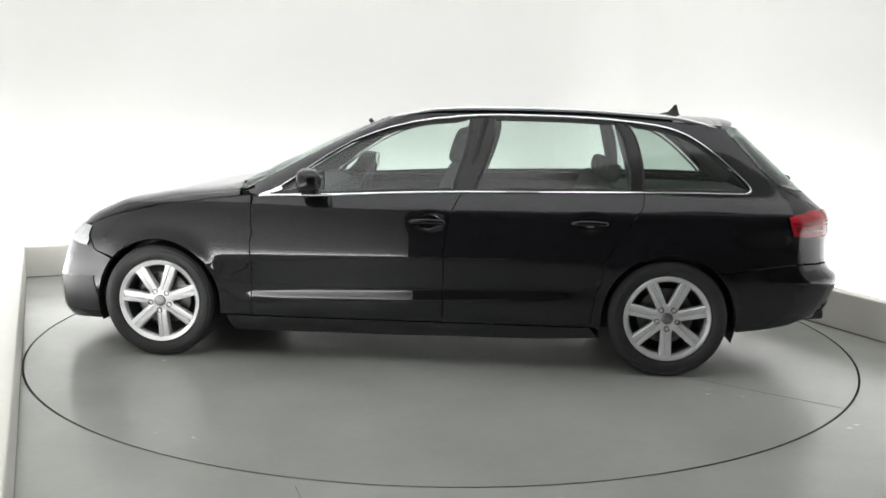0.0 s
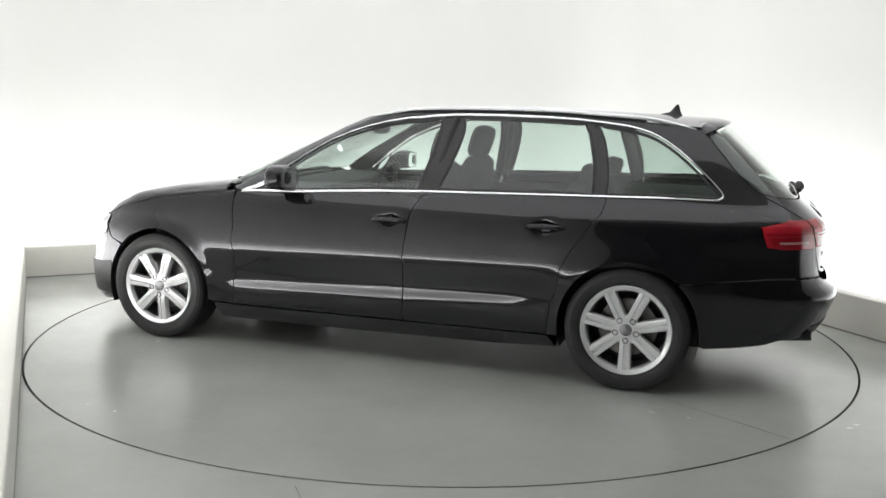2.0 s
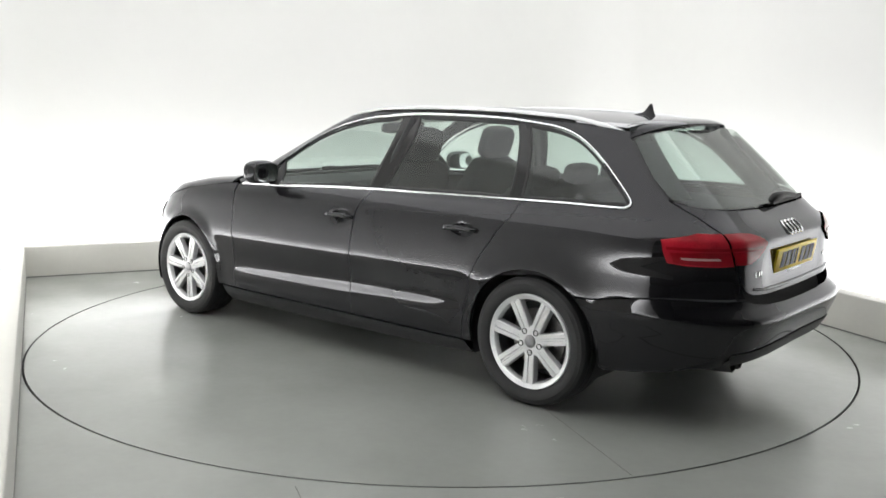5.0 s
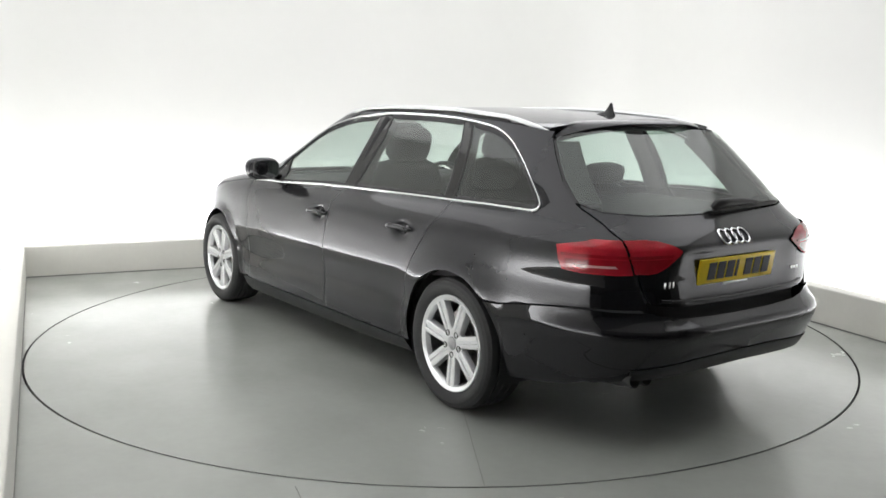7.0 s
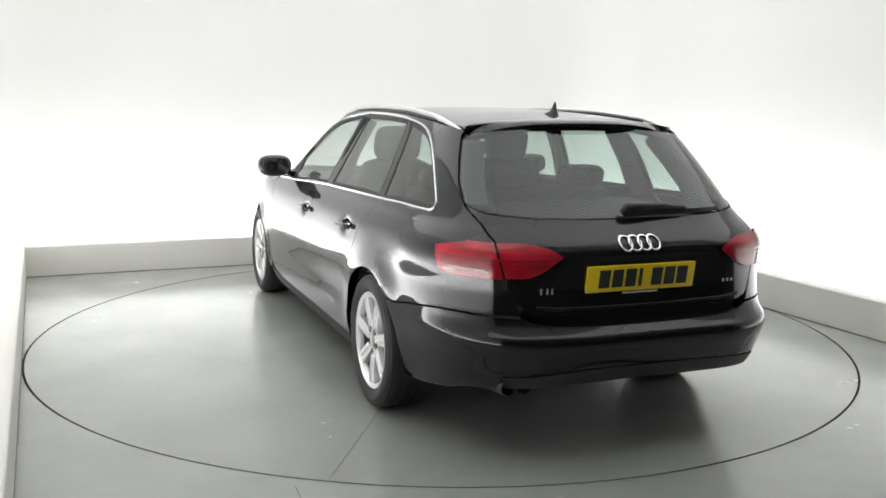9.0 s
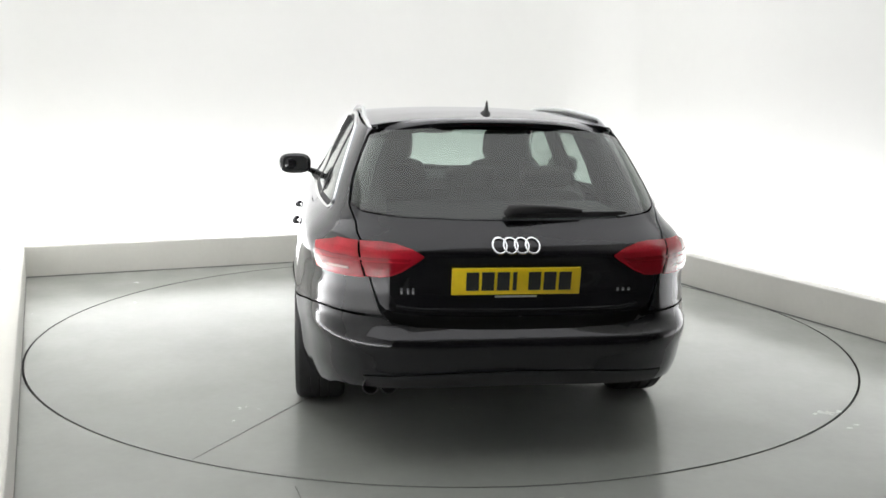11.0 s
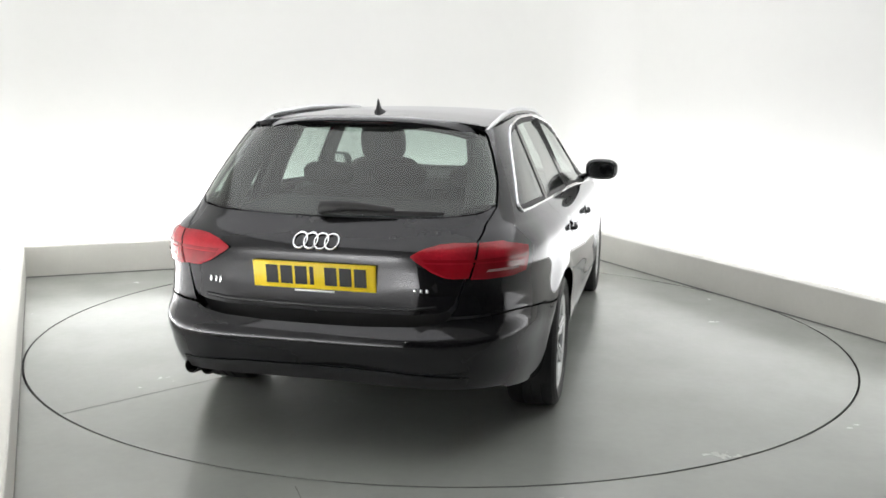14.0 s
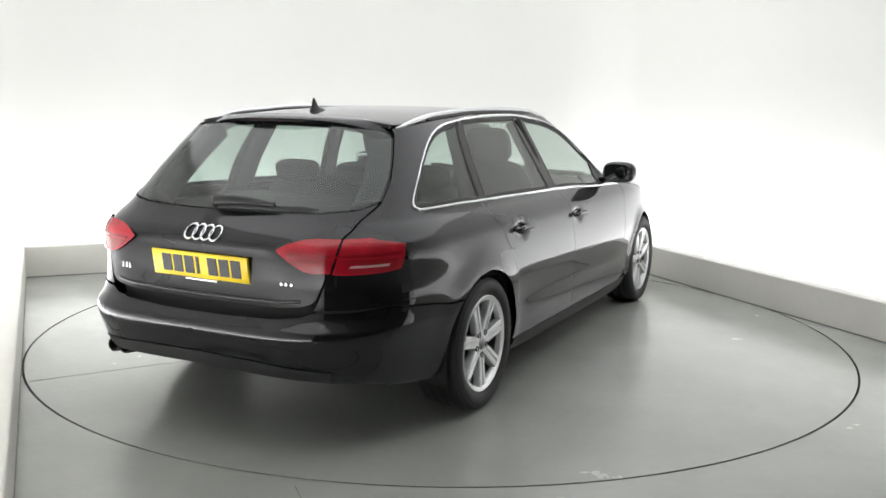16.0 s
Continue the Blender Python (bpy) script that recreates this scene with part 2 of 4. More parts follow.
half_width = profile([(0.10, 0.80), (0.16, 0.835), (0.20, 0.862), (0.28, 0.884), (0.36, 0.892), (0.45, 0.895), (0.53, 0.905), (0.575, 0.911), (0.61, 0.912),
                      (0.66, 0.9082), (0.75, 0.8995), (0.83, 0.889), (0.863, 0.882), (0.89, 0.866), (0.92, 0.845), (0.96, 0.802),
                      (1.0, 0.780), (1.1, 0.735), (1.2, 0.687), (1.3, 0.635), (1.36, 0.598), (1.41, 0.560), (1.5, 0.48)], 0.007)
rear_end = profile([(0.10, 2.0), (0.16, 2.09), (0.20, 2.12), (0.26, 2.17), (0.32, 2.225), (0.37, 2.255), (0.41, 2.272), (0.47, 2.298), (0.505, 2.306), (0.535, 2.297),
                    (0.555, 2.265), (0.575, 2.245), (0.62, 2.230), (0.70, 2.224), (0.80, 2.222), (0.86, 2.216), (0.90, 2.18),
                    (0.95, 2.12), (1.0, 2.065), (1.03, 2.03), (1.157, 1.89), (1.30, 1.73), (1.36, 1.665), (1.5, 1.51)], 0.008)
front_end = profile([(0.10, 2.27), (0.20, 2.325), (0.40, 2.325), (0.53, 2.28), (0.66, 2.20), (0.77, 2.06), (0.867, 1.83), (0.928, 1.49),
                     (0.953, 1.20), (1.0, 1.11), (1.1, 0.91), (1.2, 0.695), (1.3, 0.475), (1.36, 0.32), (1.41, 0.18), (1.5, 0.05)], 0.008)
rear_power = profile([(0.2, 5.0), (0.85, 5.0), (1.0, 6.0), (1.3, 8.0), (1.5, 8.0)], 0.03)
front_power = profile([(0.2, 4.4), (0.55, 4.4), (0.75, 5.2), (0.94, 8.0), (1.0, 5.8), (1.1, 5.2), (1.5, 5.2)], 0.03)

# plan outline, run through by arc length from abreast the middle to the end
_t = np.linspace(0, 1, 3000)
_phi = np.concatenate([(math.pi / 4) * _t ** 2.5, math.pi / 2 - (math.pi / 4) * (1 - _t[1:]) ** 2.5])
_px, _py = 2.25 * np.sin(_phi) ** 0.4, 0.9 * np.cos(np.minimum(_phi, math.pi / 2)) ** 0.4
ARC = np.concatenate([[0], np.cumsum(np.hypot(np.diff(_px), np.diff(_py)))])
S_END = ARC[-1]


def side_lift(x, z):
    """Flared arches, the lower crease and the hollows behind the door handles, as a change of half width."""
    out = np.zeros_like(x)
    for cx in (AXLE_F, AXLE_R):
        r = np.hypot(x - cx, z - HUB_Z)
        out += (0.014 if cx < 0 else 0.017) * np.exp(-((r - 0.345) / (0.085 if cx < 0 else 0.045)) ** 2) / (1 + np.exp(-(z - 0.25) / 0.03))
    zc = 0.352 - 0.042 * (x - 1.0)
    fade = 1 / (1 + np.exp(-(x + 0.82) / 0.05)) / (1 + np.exp((x - 1.05) / 0.04))
    # a shallow ledge that faces a little upward, then the skin tucks in to the sill
    h = z - (zc - 0.045)
    out += 0.012 * np.where(h > 0, 0.5 + 0.5 * np.cos(math.pi * np.clip(h / 0.115, 0, 1)), np.exp(-(h / 0.085) ** 2)) * fade
    # full shoulders behind the rear wheel, where the lamps sit
    out += 0.017 * np.exp(-((z - 0.83) / 0.09) ** 2) / (1 + np.exp((x + 1.62) / 0.06))
    for hx, hz in ((0.010, 0.806), (-0.858, 0.818)):
        out -= 0.022 * np.exp(-((x - hx) / 0.050) ** 2 - ((z - hz) / 0.030) ** 2)
    return out


def shell(s, z):
    """The left half of the outer skin: s along the plan outline (front positive), z up. Returns an (n, 3) array."""
    s, z = np.asarray(s, float), np.asarray(z, float)
    phi = np.interp(np.abs(s), ARC, _phi)
    front = s >= 0
    n = np.where(front, front_power(z), rear_power(z))
    reach = np.where(front, front_end(z), rear_end(z))
    x = np.where(front, 1, -1) * reach * np.sin(phi) ** (2 / n)
    eta = np.clip(np.cos(phi), 0, 1) ** (2 / n)
    y = eta * half_width(z)
    y = y + side_lift(x, z) * np.clip((eta - 0.55) / 0.3, 0, 1)
    # the hollow round the number plate
    dip = 0.010 / (1 + np.exp((y - 0.38 + 0.25 * np.abs(z - 0.72)) / 0.028)) / (1 + np.exp(-(z - 0.630) / 0.012)) / (1 + np.exp((z - 0.838) / 0.014))
    x = np.where(front, x, x + dip)
    return np.stack([x, y, z], -1)


def shell_normal(s, z):
    h = 1e-3
    s, z = np.asarray(s, float), np.asarray(z, float)
    ds = shell(np.minimum(s + h, S_END - 1e-5), z) - shell(np.maximum(s - h, -S_END + 1e-5), z)
    dz = shell(s, z + h) - shell(s, z - h)
    n = np.cross(dz, ds)
    # s runs forward on the left side, so dz x ds points outward there
    n /= np.linalg.norm(n, axis=-1, keepdims=True) + 1e-12
    return n


def at_x(x, z):
    """Outline coordinate of the place abreast x on the flank, at height z."""
    reach, n = (front_end(z), front_power(z)) if x >= 0 else (rear_end(z), rear_power(z))
    q = min(abs(x) / reach, 0.99999)
    return math.copysign(np.interp(math.asin(q ** (n / 2)), _phi, ARC), x), z


def at_y(y, z, end=-1):
    """Outline coordinate of the place y metres from the middle on the rear (or front) end."""
    n = front_power(z) if end > 0 else rear_power(z)
    q = min(max(y / half_width(z), 0.0), 1.0)
    return end * min(np.interp(math.acos(q ** (n / 2)), _phi, ARC), S_END - 1e-5), z


def resample(poly, step, closed=True):
    pts = [np.array(p, float) for p in poly]
    out = []
    for i in range(len(pts) if closed else len(pts) - 1):
        a, b = pts[i], pts[(i + 1) % len(pts)]
        k = max(1, int(math.ceil(np.linalg.norm(b - a) / step)))
        out += [a + (b - a) * j / k for j in range(k)]
    if not closed:
        out.append(pts[-1])
    return np.array(out)


def rounded(poly, times=2, ratio=0.25):
    """Cuts the corners of a closed outline."""
    for _ in range(times):
        out = []
        for i, a in enumerate(poly):
            b = poly[(i + 1) % len(poly)]
            a, b = np.array(a, float), np.array(b, float)
            out += [a + (b - a) * ratio, b + (a - b) * ratio]
        poly = out
    return poly


def outline_normals(p, closed=True):
    if closed:
        d = np.roll(p, -1, 0) - np.roll(p, 1, 0)
    else:
        d = np.gradient(p, axis=0)
    d /= np.linalg.norm(d, axis=1, keepdims=True) + 1e-12
    return np.stack([-d[:, 1], d[:, 0]], 1)


def inside(p, poly):
    x, y = p[:, 0], p[:, 1]
    hit = np.zeros(len(p), bool)
    a, b = poly, np.roll(poly, -1, 0)
    for (x0, y0), (x1, y1) in zip(a, b):
        if y0 != y1:
            hit ^= ((y0 > y) != (y1 > y)) & (x < (x1 - x0) * (y - y0) / (y1 - y0) + x0)
    return hit


def sheet(name, outline, surf, normal, material, parent, label="", step=0.028, inset=0.0025, lift=0.0, flange=0.014,
          side=1, mirror=False, seam=None):
    """A panel: its outline in the surface's own coordinates is filled with a fine net that lies on the surface, with its rim
    turned inward. side -1 builds the right-hand twin, mirror both halves in one; seam(p) marks rim points on the middle line."""
    from mathutils.geometry import delaunay_2d_cdt
    rim = resample(outline, step * 0.7)
    area = 0.5 * np.sum(rim[:, 0] * np.roll(rim[:, 1], -1) - rim[:, 1] * np.roll(rim[:, 0], -1))
    if area < 0:
        rim = rim[::-1]
    mid = np.array([bool(seam and seam(p)) for p in rim])
    nudge = outline_normals(rim) * inset
    nudge[mid, 0] = 0
    rim = rim + nudge
    lo, hi = rim.min(0), rim.max(0)
    gx, gy = np.meshgrid(np.arange(lo[0] + step / 2, hi[0], step), np.arange(lo[1] + step / 2, hi[1], step))
    net = np.stack([gx.ravel(), gy.ravel()], 1)
    net = net[inside(net, rim)]
    if len(net):
        near = np.array([np.min(np.sum((rim - p) ** 2, 1)) for p in net])
        net = net[near > (0.45 * step) ** 2]
    pts = [Vector(p) for p in rim] + [Vector(p) for p in net]
    k = len(rim)
    vs, _, faces, _, _, _ = delaunay_2d_cdt(pts, [(i, (i + 1) % k) for i in range(k)], [], 1, 1e-6)
    q = np.array([tuple(v) for v in vs])
    nor = normal(q[:, 0], q[:, 1])
    pos = surf(q[:, 0], q[:, 1]) + nor * lift
    tri = [tuple(f) for f in faces]
    # rim turned inward
    if flange:
        r0 = normal(rim[:, 0], rim[:, 1])
        top = surf(rim[:, 0], rim[:, 1]) + r0 * lift
        low = top - r0 * flange
        base = len(pos)
        out = np.cross(np.roll(top, -1, 0) - np.roll(top, 1, 0), r0)
        out /= np.linalg.norm(out, axis=1, keepdims=True) + 1e-12
        pos = np.concatenate([pos, top, low])
        nor = np.concatenate([nor, out, out])
        for i in range(k):
            j = (i + 1) % k
            if not (mid[i] and mid[j]):
                tri.append((base + i, base + k + i, base + k + j, base + j))
    pos = pos.copy()
    if mirror:
        pos[np.abs(pos[:, 1]) < 0.006, 1] = 0.0      # the halves meet on the middle line
        m = len(pos)
        flip = np.array([1, -1, 1])
        pos, nor = np.concatenate([pos, pos * flip]), np.concatenate([nor, nor * flip])
        tri = tri + [tuple(m + i for i in t[::-1]) for t in tri]
    elif side < 0:
        pos, nor = pos * np.array([1, -1, 1]), nor * np.array([1, -1, 1])
        tri = [t[::-1] for t in tri]
    me = bpy.data.meshes.new(name)
    me.from_pydata(pos.tolist(), [], tri)
    # keep faces turned the way of their normals
    me.update()
    wrong = sum(1 if np.dot(nor[p.vertices[0]], p.normal) < 0 else -1 for p in me.polygons)
    if wrong > 0:
        me.clear_geometry()
        me.from_pydata(pos.tolist(), [], [t[::-1] for t in tri])
        me.update()
    for p in me.polygons:
        p.use_smooth = True
    me.normals_split_custom_set_from_vertices(nor.tolist())
    me.materials.append(material)
    ob = new(name, me)
    ob.parent = parent
    if label:
        ob["label"] = label
    return ob


def bead(name, line, surf, normal, material, parent, width=0.014, height=0.006, closed=True, side=1, label="", step=0.02, sunk=0.003):
    """A raised strip of half-round section along a line on a surface."""
    p = resample(line, step, closed)
    n2 = outline_normals(p, closed)
    prof = [(-0.5, -sunk), (-0.5, height * 0.5), (-0.28, height), (0.28, height), (0.5, height * 0.5), (0.5, -sunk)]
    rows = []
    for o, h in prof:
        q = p + n2 * (o * width)
        rows.append(surf(q[:, 0], q[:, 1]) + normal(q[:, 0], q[:, 1]) * h)
    bm = bmesh.new()
    grid = [[bm.verts.new((v[0], v[1] * side, v[2])) for v in r] for r in rows]
    k = len(p)
    for i in range(k if closed else k - 1):
        j = (i + 1) % k
        for a in range(len(prof) - 1):
            bm.faces.new((grid[a][i], grid[a][j], grid[a + 1][j], grid[a + 1][i]))
    if not closed:
        for i in (0, k - 1):
            bm.faces.new([grid[a][i] for a in range(len(prof))])
    return part(name, bm, material, parent, label, 50)


def tube(bm, pts, radius, seg=10, squash=(1.0, 1.0), cap=True):
    """A round bar along points, added to bm."""
    pts = [Vector(p) for p in pts]
    rings = []
    for i, p in enumerate(pts):
        d = (pts[min(i + 1, len(pts) - 1)] - pts[max(i - 1, 0)]).normalized()
        u = d.cross(Vector((0, 0, 1)))
        u = u.normalized() if u.length > 1e-4 else Vector((1, 0, 0))
        w = u.cross(d)
        r = radius[i] if isinstance(radius, (list, tuple)) else radius
        rings.append([bm.verts.new(p + u * (r * squash[0] * math.cos(2 * math.pi * k / seg)) + w * (r * squash[1] * math.sin(2 * math.pi * k / seg)))
                      for k in range(seg)])
    for a, b in zip(rings, rings[1:]):
        for k in range(seg):
            bm.faces.new((a[k], a[(k + 1) % seg], b[(k + 1) % seg], b[k]))
    if cap:
        bm.faces.new(rings[0])
        bm.faces.new(rings[-1][::-1])


def lathe(bm, prof, seg=48, axis_y=True, closed=False):
    """Turns (radius, along) pairs about the y axis."""
    rings = []
    for r, y in prof:
        rings.append([bm.verts.new((r * math.cos(2 * math.pi * k / seg), y, r * math.sin(2 * math.pi * k / seg))) for k in range(seg)])
    pairs = list(zip(rings, rings[1:]))
    if closed:
        pairs.append((rings[-1], rings[0]))
    for a, b in pairs:
        for k in range(seg):
            bm.faces.new((a[k], a[(k + 1) % seg], b[(k + 1) % seg], b[k]))


def pillow(bm, centre, size, power=3.5, seg=20, lean=None):
    """A block with soft, bulging faces."""
    rows = []
    c = Vector(centre)
    for i in range(1, seg // 2):
        v = -math.pi / 2 + math.pi * i / (seg // 2)
        ring = []
        for k in range(seg):
            u = 2 * math.pi * k / seg
            d = (math.cos(v) * math.cos(u), math.cos(v) * math.sin(u), math.sin(v))
            f = sum(abs(a) ** power for a in d) ** (-1 / power)
            p = Vector([d[a] * f * size[a] / 2 for a in range(3)])
            if lean:
                p = lean @ p
            ring.append(bm.verts.new(c + p))
        rows.append(ring)
    top, bot = Vector((0, 0, size[2] / 2)), Vector((0, 0, -size[2] / 2))
    if lean:
        top, bot = lean @ top, lean @ bot
    tv, bv = bm.verts.new(c + top), bm.verts.new(c + bot)
    for a, b in zip(rows, rows[1:]):
        for k in range(seg):
            bm.faces.new((a[k], a[(k + 1) % seg], b[(k + 1) % seg], b[k]))
    for k in range(seg):
        bm.faces.new((bv, rows[0][(k + 1) % seg], rows[0][k]))
        bm.faces.new((tv, rows[-1][k], rows[-1][(k + 1) % seg]))


# ---- the car: lines of the body ----
def arch(cx, a0, a1, r=ARCH_R, k=26):
    return [(cx + r * math.cos(radians(a0 + (a1 - a0) * i / k)), HUB_Z + r * math.sin(radians(a0 + (a1 - a0) * i / k))) for i in range(k + 1)]


def flank(pts):
    return [at_x(x, z) for x, z in pts]


def belt(x):
    return float(np.interp(x, (-1.75, -0.88, -0.17, 0.5, 0.95), (0.992, 0.978, 0.964, 0.936, 0.917)))


def roof_edge(x):
    return float(np.interp(x, (-1.66, -1.5, -1.28, -0.87, -0.56, -0.28, 0.0, 0.235, 0.42), (1.318, 1.338, 1.360, 1.386, 1.392, 1.392, 1.384, 1.365, 1.338)))


def roof_crown(x):
    return float(np.interp(x, (-1.75, -1.6, -1.2, -0.6, -0.2, 0.1, 0.3, 0.42), (1.366, 1.382, 1.405, 1.423, 1.419, 1.396, 1.363, 1.336)))


def body_half(x):
    """Half width of the body along the roof's edge."""
    s, z = at_x(x, roof_edge(x))
    return float(shell(np.array([s]), np.array([z]))[0, 1])


def bonnet_line(x):
    return float(np.interp(x, (1.0, 1.2, 1.5, 1.8, 2.0, 2.14), (0.925, 0.902, 0.860, 0.790, 0.715, 0.650)))


# side window opening, outer line of the chrome, from the front lower corner over the top
GLASS_TOP = [(0.925, 0.922), (0.83, 0.975), (0.675, 1.088), (0.48, 1.213), (0.289, 1.292), (0.066, 1.348), (-0.20, 1.374), (-0.406, 1.380),
             (-0.87, 1.372), (-1.178, 1.344), (-1.30, 1.320), (-1.40, 1.280), (-1.52, 1.198), (-1.63, 1.100), (-1.694, 1.038), (-1.712, 1.016), (-1.714, 1.002)]
GLASS_BASE = [(-1.708, 0.992), (-1.690, 0.984), (-1.4, belt(-1.4)), (-0.88, belt(-0.88)), (-0.17, belt(-0.17)), (0.5, belt(0.5))]
B_SEAM = [(-0.175, 0.966), (-0.150, 0.93), (-0.078, 0.62), (-0.076, 0.255)]
C_SEAM = [(-1.150, 0.982), (-1.135, 0.90), (-1.06, 0.80), (-0.99, 0.70), (-0.93, 0.56), (-0.90, 0.44), (-0.885, 0.34), (-0.875, 0.255)]


def smooth_line(pts, times=2):
    """Rounds an open line, its ends staying."""
    for _ in range(times):
        out = [pts[0]]
        for a, b in zip(pts, pts[1:]):
            a, b = np.array(a, float), np.array(b, float)
            out += [a * 0.75 + b * 0.25, a * 0.25 + b * 0.75]
        pts = out + [pts[-1]]
    return pts


def clip(poly, a, b):
    """The part of an outline to the left of the way from a to b."""
    out = []
    side_of = lambda p: (b[0] - a[0]) * (p[1] - a[1]) - (b[1] - a[1]) * (p[0] - a[0])
    for i, p in enumerate(poly):
        q = poly[(i + 1) % len(poly)]
        d0, d1 = side_of(p), side_of(q)
        if d0 >= 0:
            out.append(tuple(p))
        if d0 * d1 < 0:
            t = d0 / (d0 - d1)
            out.append((p[0] + (q[0] - p[0]) * t, p[1] + (q[1] - p[1]) * t))
    return out


def shrink(poly, by):
    p = np.array(poly, float)
    area = np.sum(p[:, 0] * np.roll(p[:, 1], -1) - p[:, 1] * np.roll(p[:, 0], -1))
    n = outline_normals(p)
    return [tuple(v) for v in p + n * (by if area > 0 else -by)]


def top_surface(solve):
    """A surface over (x, y), with its normals, from a height."""
    def surf(x, y):
        return np.stack([np.asarray(x, float), np.asarray(y, float), solve(np.asarray(x, float), np.asarray(y, float))], -1)

    def normal(x, y):
        h = 1e-3
        dx = (solve(x + h, y) - solve(x - h, y)) / (2 * h)
        dy = (solve(x, y + h) - solve(x, y - h)) / (2 * h)
        n = np.stack([-dx, -dy, np.ones_like(dx)], -1)
        return n / np.linalg.norm(n, axis=-1, keepdims=True)
    return surf, normal


def roof_height(x, y):
    e0 = np.interp(x, np.linspace(-1.8, 0.6, 200), np.convolve(np.pad([roof_edge(v) for v in np.linspace(-1.8, 0.6, 200)], 8, mode="edge"), np.ones(17) / 17, "valid"))
    c0 = np.interp(x, np.linspace(-1.8, 0.6, 200), np.convolve(np.pad([roof_crown(v) for v in np.linspace(-1.8, 0.6, 200)], 8, mode="edge"), np.ones(17) / 17, "valid"))
    ye = half_width(e0) * 0.99
    return e0 + (c0 - e0) * (1 - (np.abs(y) / ye) ** 2.4)


def bonnet_height(x, y):
    lo, hi = np.full_like(x, 0.45), np.full_like(x, 0.956)
    for _ in range(34):
        m = (lo + hi) / 2
        n = front_power(m)
        f = np.abs(x / front_end(m)) ** n + np.abs(y / half_width(m)) ** n - 1
        lo, hi = np.where(f < 0, m, lo), np.where(f < 0, hi, m)
    return lo


roof_surf, roof_normal = top_surface(roof_height)
bonnet_surf, bonnet_normal = top_surface(bonnet_height)


def shell_in(depth):
    return lambda s, z: shell(s, z) - shell_normal(s, z) * depth


